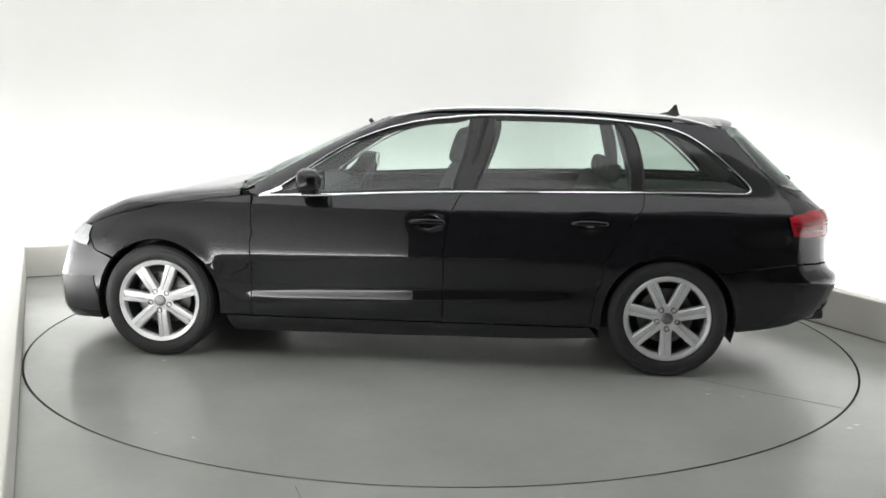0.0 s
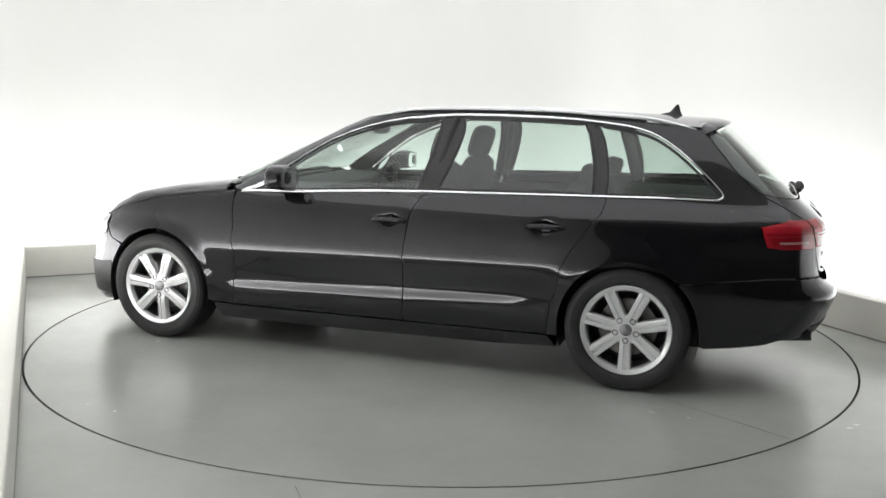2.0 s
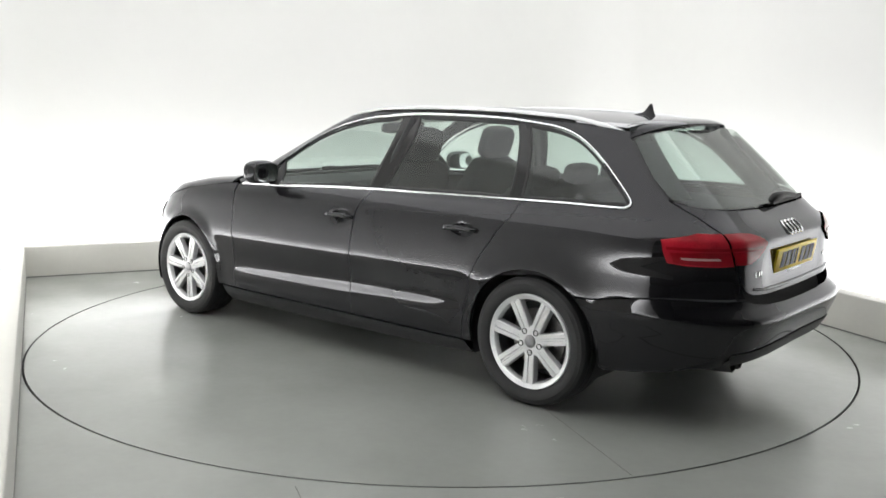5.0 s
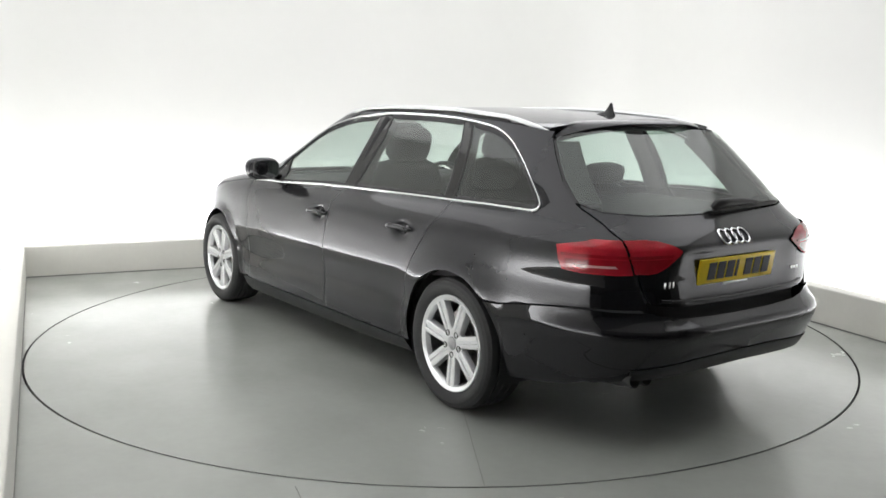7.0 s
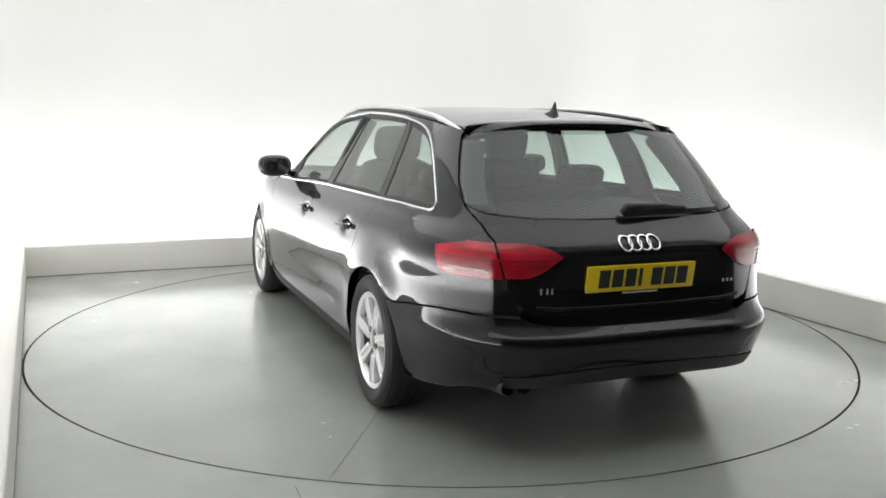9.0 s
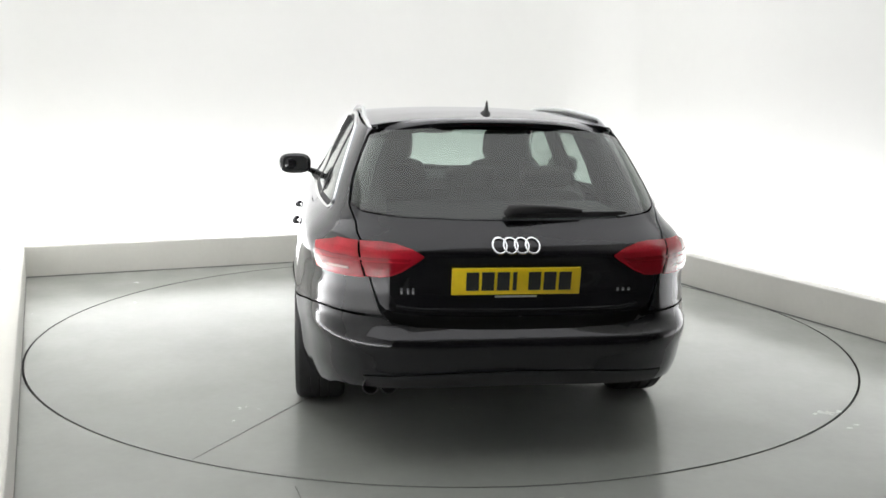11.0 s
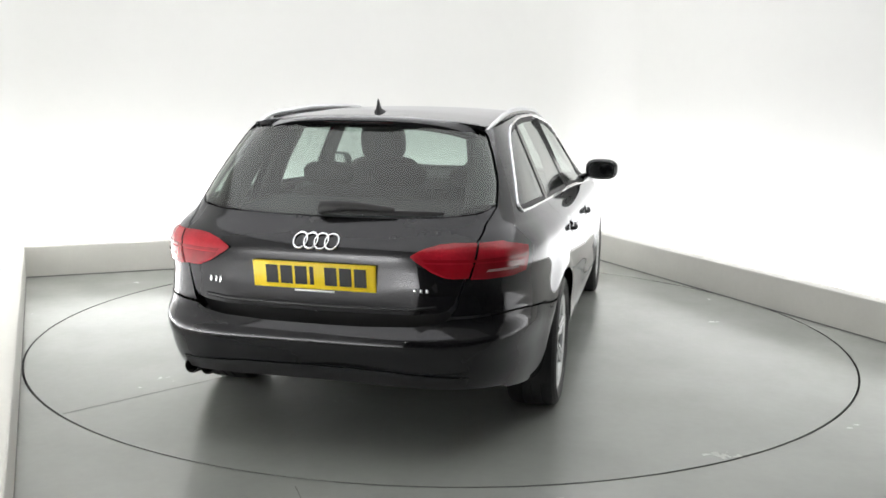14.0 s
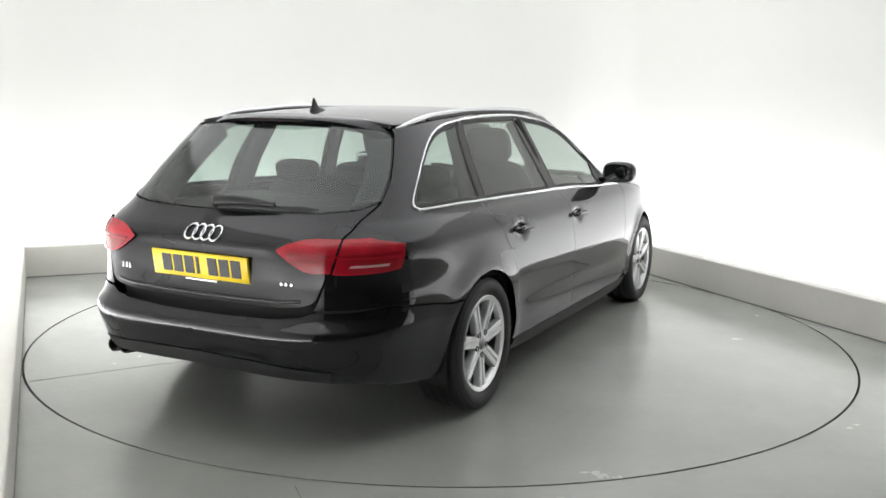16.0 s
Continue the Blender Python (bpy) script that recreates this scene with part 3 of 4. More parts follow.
# ---- the car: panels ----
def build_body(car):
    rear_arch = arch(AXLE_R, -6, 186)                  # from behind the wheel over to its front
    front_arch = arch(AXLE_F, -8, 188)
    screen_edge = lambda z: at_x(0.865 * float(front_end(z)), z)
    gate_edge = [(0.640, 0.957), (0.665, 1.02), (0.648, 1.12), (0.610, 1.22), (0.572, 1.30)]   # tailgate shut line, half width and height
    wing_seam = [(0.985, z) for z in (0.255, 0.33, 0.42, 0.51, 0.60, 0.69, 0.76, 0.80, 0.83, 0.86, 0.88, 0.90, 0.917)]
    for side in (1, -1):
        body = []
        # windscreen pillar, roof edge, tailgate shut line
        body += [at_x(0.985, 0.926), at_x(1.035, 0.944)]
        body += [screen_edge(z) for z in (0.97, 1.03, 1.1, 1.17, 1.24, 1.30, 1.335)]
        body += [at_x(x, roof_edge(x)) for x in (0.27, 0.2, 0.1, -0.1, -0.3, -0.56, -0.87, -1.1, -1.28, -1.5, -1.60)]
        body += [at_y(y, z) for y, z in gate_edge[::-1]]
        body += [at_y(0.622, 0.90), at_y(0.600, 0.80), at_y(0.582, 0.72), at_y(0.560, 0.645), at_y(0.545, 0.612)]
        body += flank([(-2.02, 0.618), (-1.93, 0.615), (-1.75, 0.598), (-1.625, 0.578)])
        body += flank(arch(AXLE_R, 132, -5))
        body += flank([(AXLE_R + ARCH_R + 0.004, 0.255)])
        body += flank(C_SEAM[::-1])
        body += flank([(-1.4, belt(-1.4)), (-1.70, 0.985)]) + flank(GLASS_TOP[::-1])
        q = sheet("body_side", body, shell, shell_normal, M_PAINT, car, "gloss black body side with roof pillar", side=side, inset=0.002)
        # front wing
        wing = flank(wing_seam + [(0.985, 0.925)]) + flank([(x, bonnet_line(x)) for x in (1.1, 1.2, 1.35, 1.5, 1.65, 1.8, 1.9, 1.97)])
        wing += flank([(1.965, 0.66), (1.93, 0.58)]) + flank(arch(AXLE_F, 40, 190))
        sheet("front_wing", wing, shell, shell_normal, M_PAINT, car, "gloss black front wing", side=side)
        # doors
        door = flank(wing_seam + [(0.93, belt(0.93)), (0.5, belt(0.5)), (0.1, belt(0.1))] + B_SEAM + [(0.4, 0.255)])
        fd = sheet("front_door", door, shell, shell_normal, M_PAINT, car, "gloss black front door", side=side)
        door = flank([(-0.6, 0.255)] + B_SEAM[::-1] + [(-0.5, belt(-0.5)), (-0.88, belt(-0.88))] + C_SEAM)
        rd = sheet("rear_door", door, shell, shell_normal, M_PAINT, car, "gloss black rear door", side=side)
        for holder, hx, hz in ((fd, 0.010, 0.812), (rd, -0.858, 0.824)):
            bm = bmesh.new()
            line = [(hx + dx, out, hz + dz) for dx, out, dz in ((0.098, 0.000, -0.004), (0.090, 0.022, -0.002), (0.062, 0.031, 0.001), (0.0, 0.035, 0.002),
                                                                 (-0.062, 0.032, 0.001), (-0.090, 0.022, -0.002), (-0.098, 0.000, -0.004))]
            s, z = zip(*[at_x(a, c) for a, _, c in line])
            base = shell(s, z) + np.stack([np.zeros(7), np.array([l[1] for l in line]) + 0.004, np.zeros(7)], -1)
            tube(bm, [(p[0], p[1] * side, p[2]) for p in base], [0.008, 0.010, 0.0115, 0.012, 0.0115, 0.010, 0.008], 12, (0.7, 1.15))
            part("door_handle", bm, M_PAINT, holder, "black pull handle over a hollow", 60)
        # sill below the doors
        sill = flank([(-0.88, 0.25), (-0.93, 0.19), (-0.6, 0.172), (0.3, 0.160), (1.10, 0.158), (1.14, 0.25), (0.4, 0.25)])
        sheet("sill", sill, shell, shell_normal, M_PLASTIC, car, "black side sill", side=side, flange=0.06, inset=0.001)
        # windows, pillars and chrome
        hole = flank(smooth_line(GLASS_TOP, 1) + GLASS_BASE)
        bead("window_trim", hole, shell, shell_normal, M_CHROME, car, 0.0125, 0.008, True, side, "bright chrome strip round the side windows")
        flat = shrink([(p[0], p[1]) for p in smooth_line(GLASS_TOP, 1) + GLASS_BASE], 0.006)
        b0, b1 = ((-0.215, 1.40), (-0.120, 0.93)), ((-0.312, 1.40), (-0.215, 0.93))
        c0, c1 = ((-0.985, 1.40), (-1.098, 0.93)), ((-1.035, 1.40), (-1.150, 0.93))
        glazing = shell_in(0.008)
        keep = lambda poly, line, ahead: clip(poly, line[0], line[1]) if ahead else clip(poly, line[1], line[0])
        front = keep(flat, b0, True)
        rear = keep(keep(flat, b1, False), c0, True)
        quarter = keep(flat, c1, False)
        for nm, poly, mat, holder, lb in (("front_window", front, M_GLASS, fd, "tinted front door glass"), ("rear_window", rear, M_GLASS, rd, "tinted rear door glass"),
                                          ("quarter_window", quarter, M_GLASS_REAR, q, "tinted rear quarter glass")):
            pane = sheet(nm, flank(poly), glazing, shell_normal, mat, holder, lb, step=0.05, side=side, inset=0.0, flange=0)
            pane.visible_shadow = False
            bead("window_seal", flank(shrink(poly, 0.009)), glazing, shell_normal, M_PLASTIC, holder, 0.020, 0.004, True, side, step=0.04)
        for nm, poly in (("door_pillar", keep(keep(flat, b0, False), b1, True)), ("rear_pillar", keep(keep(flat, c0, False), c1, True))):
            sheet(nm, flank(poly), shell_in(0.004), shell_normal, M_TRIM_BLACK, car, "gloss black window pillar cover", step=0.03, side=side, inset=-0.004, flange=0.02)
        # headlamp
        lamp_line = flank([(1.955, 0.715), (1.965, 0.640), (1.985, 0.600)]) + [at_y(0.70, 0.605, 1), at_y(0.52, 0.630, 1), at_y(0.52, 0.700, 1), at_y(0.62, 0.715, 1)]
        sheet("headlamp", lamp_line, shell, shell_normal, M_LAMP_CLEAR, car, "clear headlamp lens", side=side, lift=0.006, step=0.02, flange=0.02)
        # tail lamp on the body
        outer = flank([(-1.900, 0.868), (-1.918, 0.815), (-1.935, 0.772)]) + [at_y(0.745, 0.762), at_y(0.66, 0.758), at_y(0.606, 0.760), at_y(0.626, 0.895), at_y(0.70, 0.897)] + flank([(-2.0, 0.888)])
        tl = sheet("tail_lamp", outer, shell, shell_normal, M_LAMP_RED, car, "red wraparound tail lamp", side=side, lift=0.010, step=0.015, flange=0.02, inset=0.001)
        band = flank([(-1.928, 0.842), (-1.930, 0.831)]) + [at_y(0.70, 0.828), at_y(0.622, 0.827), at_y(0.623, 0.838), at_y(0.70, 0.840)]
        sheet("lamp_divider", band, shell, shell_normal, M_LAMP_DEEP, tl, "dark red band across the lamp", side=side, lift=0.013, step=0.012, flange=0.004, inset=0)
        low_field = flank([(-1.945, 0.818), (-1.960, 0.778)]) + [at_y(0.745, 0.770), at_y(0.66, 0.766), at_y(0.614, 0.768), at_y(0.621, 0.820), at_y(0.70, 0.821)]
        sheet("lower_lens", low_field, shell, shell_normal, M_LAMP_DEEP, tl, "deep red lower field of the lamp", side=side, lift=0.0118, step=0.014, flange=0.004, inset=0)
        pale = flank([(-1.985, 0.800), (-1.990, 0.791)]) + [at_y(0.74, 0.789), at_y(0.655, 0.788), at_y(0.66, 0.797), at_y(0.74, 0.799)]
        sheet("reversing_lens", pale, shell, shell_normal, M_LAMP_PALE, tl, "pale reversing lens", side=side, lift=0.013, step=0.012, flange=0.004, inset=0)
        # wheel housing
        for cx in (AXLE_F, AXLE_R):
            bm = bmesh.new()
            ring0, ring1 = [], []
            for i in range(33):
                a = radians(-20 + 220 * i / 32)
                ring0.append(bm.verts.new((cx + 0.362 * math.cos(a), side * 0.868, HUB_Z + 0.362 * math.sin(a))))
                ring1.append(bm.verts.new((cx + 0.362 * math.cos(a), side * 0.60, HUB_Z + 0.362 * math.sin(a))))
            for i in range(32):
                bm.faces.new((ring0[i], ring0[i + 1], ring1[i + 1], ring1[i]))
            bm.faces.new(ring1)
            part("arch_liner", bm, M_PLASTIC, car, "black plastic wheel arch liner", 40)
    # bumpers, bonnet, roof, tailgate, screens: both halves at once
    on_axis = lambda p: abs(p[0]) > S_END - 2e-3
    low = flank([(-1.628, 0.574), (-1.75, 0.594), (-1.93, 0.611), (-2.02, 0.614)]) + [at_y(0.545, 0.606), at_y(0.50, 0.588), at_y(0.40, 0.574), at_y(0.2, 0.566), at_y(0.0, 0.564)]
    low += [at_y(0.0, 0.46), at_y(0.0, 0.40), at_y(0.0, 0.325), at_y(0.4, 0.318), at_y(0.6, 0.308), at_y(0.72, 0.295)] + flank([(-1.95, 0.272), (-1.80, 0.252), (-1.668, 0.242)])
    low += flank(arch(AXLE_R, 190, 134, k=14))
    bumper = sheet("rear_bumper", low, shell, shell_normal, M_PAINT, car, "gloss black rear bumper", mirror=True, seam=on_axis)
    skirt = [at_y(0.62, 0.368), at_y(0.3, 0.392), at_y(0.0, 0.396), at_y(0.0, 0.36), at_y(0.0, 0.327), at_y(0.4, 0.320), at_y(0.60, 0.312)]
    sheet("bumper_skirt", skirt, shell, shell_normal, M_PLASTIC, bumper, "grained black lower bumper insert", mirror=True, seam=on_axis, lift=0.004, flange=0.03)
    nose = flank([(1.872, 0.285), (1.878, 0.20), (1.92, 0.172), (2.0, 0.165)]) + [at_y(0.5, 0.13, 1), at_y(0.0, 0.125, 1), at_y(0.0, 0.3, 1), at_y(0.0, 0.5, 1), at_y(0.0, 0.735, 1),
            at_y(0.3, 0.730, 1), at_y(0.52, 0.712, 1)] + flank([(1.972, 0.712), (1.97, 0.66), (1.935, 0.58)]) + flank(arch(AXLE_F, 38, -4, k=12))
    nose_ob = sheet("front_bumper", nose, shell, shell_normal, M_PAINT, car, "gloss black front bumper", mirror=True, seam=on_axis)
    vent = flank([(1.945, 0.43), (1.90, 0.22)]) + [at_y(0.62, 0.20, 1), at_y(0.60, 0.40, 1)]
    for side in (1, -1):
        sheet("lower_vent", vent, shell, shell_normal, M_PLASTIC, nose_ob, "black vent in the front bumper", side=side, lift=0.004, flange=0.01)
    xs = [1.06 + i * 0.045 for i in range(25)]
    edge = lambda x: float(shell(*[np.array([v]) for v in at_x(x, bonnet_line(x))])[0, 1])
    lid = [(x, edge(x) - 0.002) for x in xs] + [(2.15, 0.5), (2.165, 0.25), (2.17, 0.0), (1.9, 0.0), (1.5, 0.0), (1.175, 0.0), (1.165, 0.3), (1.12, 0.6)]
    sheet("bonnet", lid, bonnet_surf, bonnet_normal, M_PAINT, car, "gloss black bonnet", mirror=True, seam=lambda p: abs(p[1]) < 1e-6, inset=0.0, step=0.035)
    top = [(x, body_half(x) * 0.985) for x in (-1.58, -1.4, -1.2, -1.0, -0.7, -0.4, -0.1, 0.1, 0.2, 0.26)]
    top += [(0.300, 0.40), (0.318, 0.2), (0.322, 0.0), (0.0, 0.0), (-0.8, 0.0), (-1.62, 0.0), (-1.615, 0.3)]
    roof = sheet("roof", top, roof_surf, roof_normal, M_PAINT, car, "gloss black roof", mirror=True, seam=lambda p: abs(p[1]) < 1e-6, inset=0.0, step=0.04, flange=0.02)
    lining = lambda x, y: roof_surf(x, y) - np.array([0, 0, 0.045])
    sheet("headliner", shrink(top[:-1] + [(-1.55, 0.3)], 0.03), lining, roof_normal, M_LINER, car, "pale grey cloth headliner", mirror=True, inset=0.0, step=0.08, flange=0,
          seam=lambda p: False)
    screen = [screen_edge(z) for z in (0.955, 1.0, 1.06, 1.12, 1.18, 1.24, 1.30, 1.335)] + [at_y(0.4, 1.354, 1), at_y(0.2, 1.361, 1), at_y(0.0, 1.363, 1), at_y(0.0, 1.2, 1), at_y(0.0, 1.05, 1), at_y(0.0, 0.958, 1),
                at_y(0.3, 0.956, 1)]
    ws = sheet("windscreen", screen, shell_in(0.004), shell_normal, M_GLASS, car, "clear windscreen", mirror=True, seam=on_axis, step=0.05, flange=0)
    ws.visible_shadow = False
    # tailgate, below its glass
    hatch = [at_y(0.0, 0.608), at_y(0.2, 0.610), at_y(0.40, 0.614), at_y(0.495, 0.623), at_y(0.535, 0.637), at_y(0.556, 0.658), at_y(0.578, 0.72), at_y(0.596, 0.80), at_y(0.618, 0.90)]
    hatch += [at_y(y - 0.004, z) for y, z in gate_edge[:2]] + [at_y(0.655, 1.024), at_y(0.61, 1.000), at_y(0.45, 0.985), at_y(0.2, 0.977), at_y(0.0, 0.975), at_y(0.0, 0.85), at_y(0.0, 0.7)]
    gate = sheet("tailgate", hatch, shell, shell_normal, M_PAINT, car, "gloss black tailgate with a plate recess", mirror=True, seam=on_axis, step=0.018)
    # black sheet set in behind the gap, its colour giving the shade there
    sill = [at_y(0.0, 0.552), at_y(0.3, 0.556), at_y(0.5, 0.575), at_y(0.56, 0.62), at_y(0.5, 0.652), at_y(0.3, 0.640), at_y(0.0, 0.632)]
    sheet("tailgate_gap_shade", sill, shell_in(0.055), shell_normal, M_GAP, car, "black sheet standing in for the shade under the tailgate", mirror=True, seam=on_axis, step=0.03, flange=0)
    pane = [at_y(0.0, 0.977), at_y(0.2, 0.979), at_y(0.45, 0.987), at_y(0.61, 1.002), at_y(0.658, 1.026)] + [at_y(y - 0.006, z) for y, z in gate_edge[2:]] + [at_y(0.5, 1.322), at_y(0.25, 1.340), at_y(0.0, 1.345),
            at_y(0.0, 1.2), at_y(0.0, 1.1)]
    rw = sheet("rear_screen", pane, shell_in(0.003), shell_normal, M_GLASS_REAR, gate, "tinted rear screen", mirror=True, seam=on_axis, step=0.05, flange=0)
    rw.visible_shadow = False
    for side in (1, -1):
        inner = [at_y(0.600, 0.764), at_y(0.545, 0.762), at_y(0.515, 0.766), at_y(0.465, 0.788), at_y(0.402, 0.828), at_y(0.382, 0.844), at_y(0.384, 0.851), at_y(0.43, 0.872), at_y(0.49, 0.890), at_y(0.54, 0.896), at_y(0.620, 0.895)]
        il = sheet("inner_tail_lamp", inner, shell, shell_normal, M_LAMP_RED, gate, "red inner tail lamp on the tailgate", side=side, lift=0.010, step=0.012, flange=0.02, inset=0.001)
        band = [at_y(0.617, 0.827), at_y(0.44, 0.826), at_y(0.43, 0.837), at_y(0.618, 0.838)]
        sheet("lamp_divider", band, shell, shell_normal, M_LAMP_DEEP, il, "dark red band across the lamp", side=side, lift=0.013, step=0.012, flange=0.004, inset=0)
        low_field = [at_y(0.594, 0.771), at_y(0.545, 0.769), at_y(0.518, 0.773), at_y(0.472, 0.794), at_y(0.434, 0.820), at_y(0.613, 0.820)]
        sheet("lower_lens", low_field, shell, shell_normal, M_LAMP_DEEP, il, "deep red lower field of the lamp", side=side, lift=0.0118, step=0.012, flange=0.004, inset=0)
        edge_band = [at_y(y + 0.006, z) for y, z in ((0.666, 1.035), *gate_edge[2:4], (0.575, 1.288))] + [at_y(y - 0.075, z) for y, z in ((0.575, 1.288), *gate_edge[3:1:-1], (0.666, 1.035))]
        sheet("screen_border", edge_band, shell_in(0.008), shell_normal, M_TRIM_BLACK, gate, "black printed border of the rear screen", side=side, step=0.02, flange=0, inset=0)
    return gate, bumper


# ---- the car: fittings ----
def build_spoiler(car):
    """The roof spoiler over the rear screen, a wedge with ends that curl down."""
    bm = bmesh.new()
    rows = []
    for i in range(41):
        y = -0.52 + 1.04 * i / 40
        a = abs(y) / 0.52
        drop = 0.052 * a ** 4 + 0.014 * a ** 2
        xf = -1.56
        zf = float(roof_height(np.array([xf]), np.array([min(abs(y), 0.53)]))[0]) + 0.001
        xe = -1.712 + 0.13 * a ** 3
        ze = 1.368 - drop
        rows.append([bm.verts.new(p) for p in ((xf, y, zf), ((xf + xe) / 2, y, (zf + ze) / 2 + 0.006), (xe + 0.012, y, ze + 0.001), (xe, y, ze - 0.008),
                                               (xe + 0.008, y, ze - 0.017), (xe + 0.05, y, ze - 0.042), (xf, y, zf - 0.05))])
    for a, b in zip(rows, rows[1:]):
        for k in range(7):
            bm.faces.new((a[k], b[k], b[(k + 1) % 7], a[(k + 1) % 7]))
    bm.faces.new(rows[0][::-1])
    bm.faces.new(rows[-1])
    sp = part("roof_spoiler", bm, M_PAINT, car, "gloss black roof spoiler", 45)
    bm = bmesh.new()
    add_box(bm, (-1.704, -0.16, 1.349), (-1.692, 0.16, 1.357), 0.002)
    part("brake_light", bm, M_BRAKE_DARK, sp, "dark red high brake light")


def build_rails(car):
    for side in (1, -1):
        bm = bmesh.new()
        pts = []
        for i in range(37):
            x = 0.26 - 1.82 * i / 36
            e = min(1.0, i / 7.0, (36 - i) / 6.0)
            z0 = roof_edge(x)
            y = min(float(half_width(z0)) * 0.955, body_half(x) * 0.975)
            pts.append((x, side * y, z0 - 0.012 + 0.034 * (1 - (1 - e) ** 2)))
        tube(bm, pts, 0.0105, 10, (0.9, 1.1))
        rail = part("roof_rail", bm, M_RAIL, car, "satin aluminium roof rail", 60)
        bm = bmesh.new()
        tube(bm, [(x, y, z - 0.016) for x, y, z in pts[1:-5]], 0.011, 6, (0.7, 1.3))
        part("rail_base", bm, M_TRIM_BLACK, rail, "black rail base", 60)


def build_aerial(car):
    bm = bmesh.new()
    z0 = float(roof_height(np.array([-1.37]), np.array([0.0]))[0]) - 0.006
    ring = []
    for k, (h, x0, x1, w) in enumerate(((0.0, -1.300, -1.440, 0.026), (0.010, -1.315, -1.436, 0.021), (0.022, -1.368, -1.430, 0.010), (0.042, -1.386, -1.424, 0.006),
                                        (0.058, -1.398, -1.420, 0.004), (0.066, -1.404, -1.416, 0.002))):
        ring.append([bm.verts.new(((x0 + x1) / 2 + (x0 - x1) / 2 * math.cos(2 * math.pi * i / 16), w * math.sin(2 * math.pi * i / 16), z0 + h)) for i in range(16)])
    for a, b in zip(ring, ring[1:]):
        for i in range(16):
            bm.faces.new((a[i], a[(i + 1) % 16], b[(i + 1) % 16], b[i]))
    bm.faces.new(ring[0][::-1])
    bm.faces.new(ring[-1])
    part("roof_aerial", bm, M_PLASTIC, car, "black fin aerial", 50)


def build_mirrors(car):
    for side in (1, -1):
        bm = bmesh.new()
        pillow(bm, (0.645, side * 0.945, 1.018), (0.135, 0.215, 0.138), 2.9, 28, pose(0, 0, 0, 0, 0, side * 8).to_3x3())
        shell_ob = part("door_mirror", bm, M_PAINT, car, "black door mirror housing", 70)
        bm = bmesh.new()
        ring = []
        for r, x in ((0.0, 0.5875), (0.78, 0.5870), (0.84, 0.5765), (0.88, 0.580), (0.90, 0.61)):
            ring.append([bm.verts.new((x, side * (0.945 + 0.098 * r * math.copysign(abs(math.cos(a)) ** 0.55, math.cos(a))),
                                       1.018 + 0.064 * r * math.copysign(abs(math.sin(a)) ** 0.55, math.sin(a)))) for a in [2 * math.pi * k / 32 for k in range(32)]])
        for a, b in zip(ring[2:], ring[3:]):
            for k in range(32):
                bm.faces.new((a[k], a[(k + 1) % 32], b[(k + 1) % 32], b[k]))
        for k in range(32):
            bm.faces.new((ring[1][k], ring[1][(k + 1) % 32], ring[2][(k + 1) % 32], ring[2][k]))
        bmesh.ops.delete(bm, geom=[v for v in ring[0]], context="VERTS")
        part("mirror_rim", bm, M_PLASTIC, shell_ob, "black mirror rim", 40)
        bm = bmesh.new()
        face = [bm.verts.new((0.5785, side * (0.945 + 0.098 * 0.83 * math.copysign(abs(math.cos(a)) ** 0.55, math.cos(a))),
                              1.018 + 0.064 * 0.83 * math.copysign(abs(math.sin(a)) ** 0.55, math.sin(a)))) for a in [2 * math.pi * k / 32 for k in range(32)]]
        bm.faces.new(face)
        r = bmesh.ops.extrude_face_region(bm, geom=list(bm.faces))
        bmesh.ops.translate(bm, verts=[v for v in r["geom"] if isinstance(v, bmesh.types.BMVert)], vec=(0.003, 0, 0))
        part("mirror_glass", bm, M_MIRROR, shell_ob, "silvered mirror glass", 30)
        bm = bmesh.new()
        tube(bm, [(0.70, side * 0.79, 0.948), (0.69, side * 0.83, 0.965), (0.672, side * 0.88, 0.985), (0.66, side * 0.91, 1.0)], [0.034, 0.028, 0.026, 0.028], 12, (1.2, 0.7))
        part("mirror_arm", bm, M_TRIM_BLACK, shell_ob, "black mirror arm", 60)
        # black triangle at the foot of the window
        tri = flank([(0.915, 0.929), (0.66, 0.938), (0.668, 1.082)])
        sheet("mirror_base", tri, shell_in(0.002), shell_normal, M_PLASTIC, car, "black triangle cover by the mirror", side=side, step=0.03, flange=0.01, inset=0)


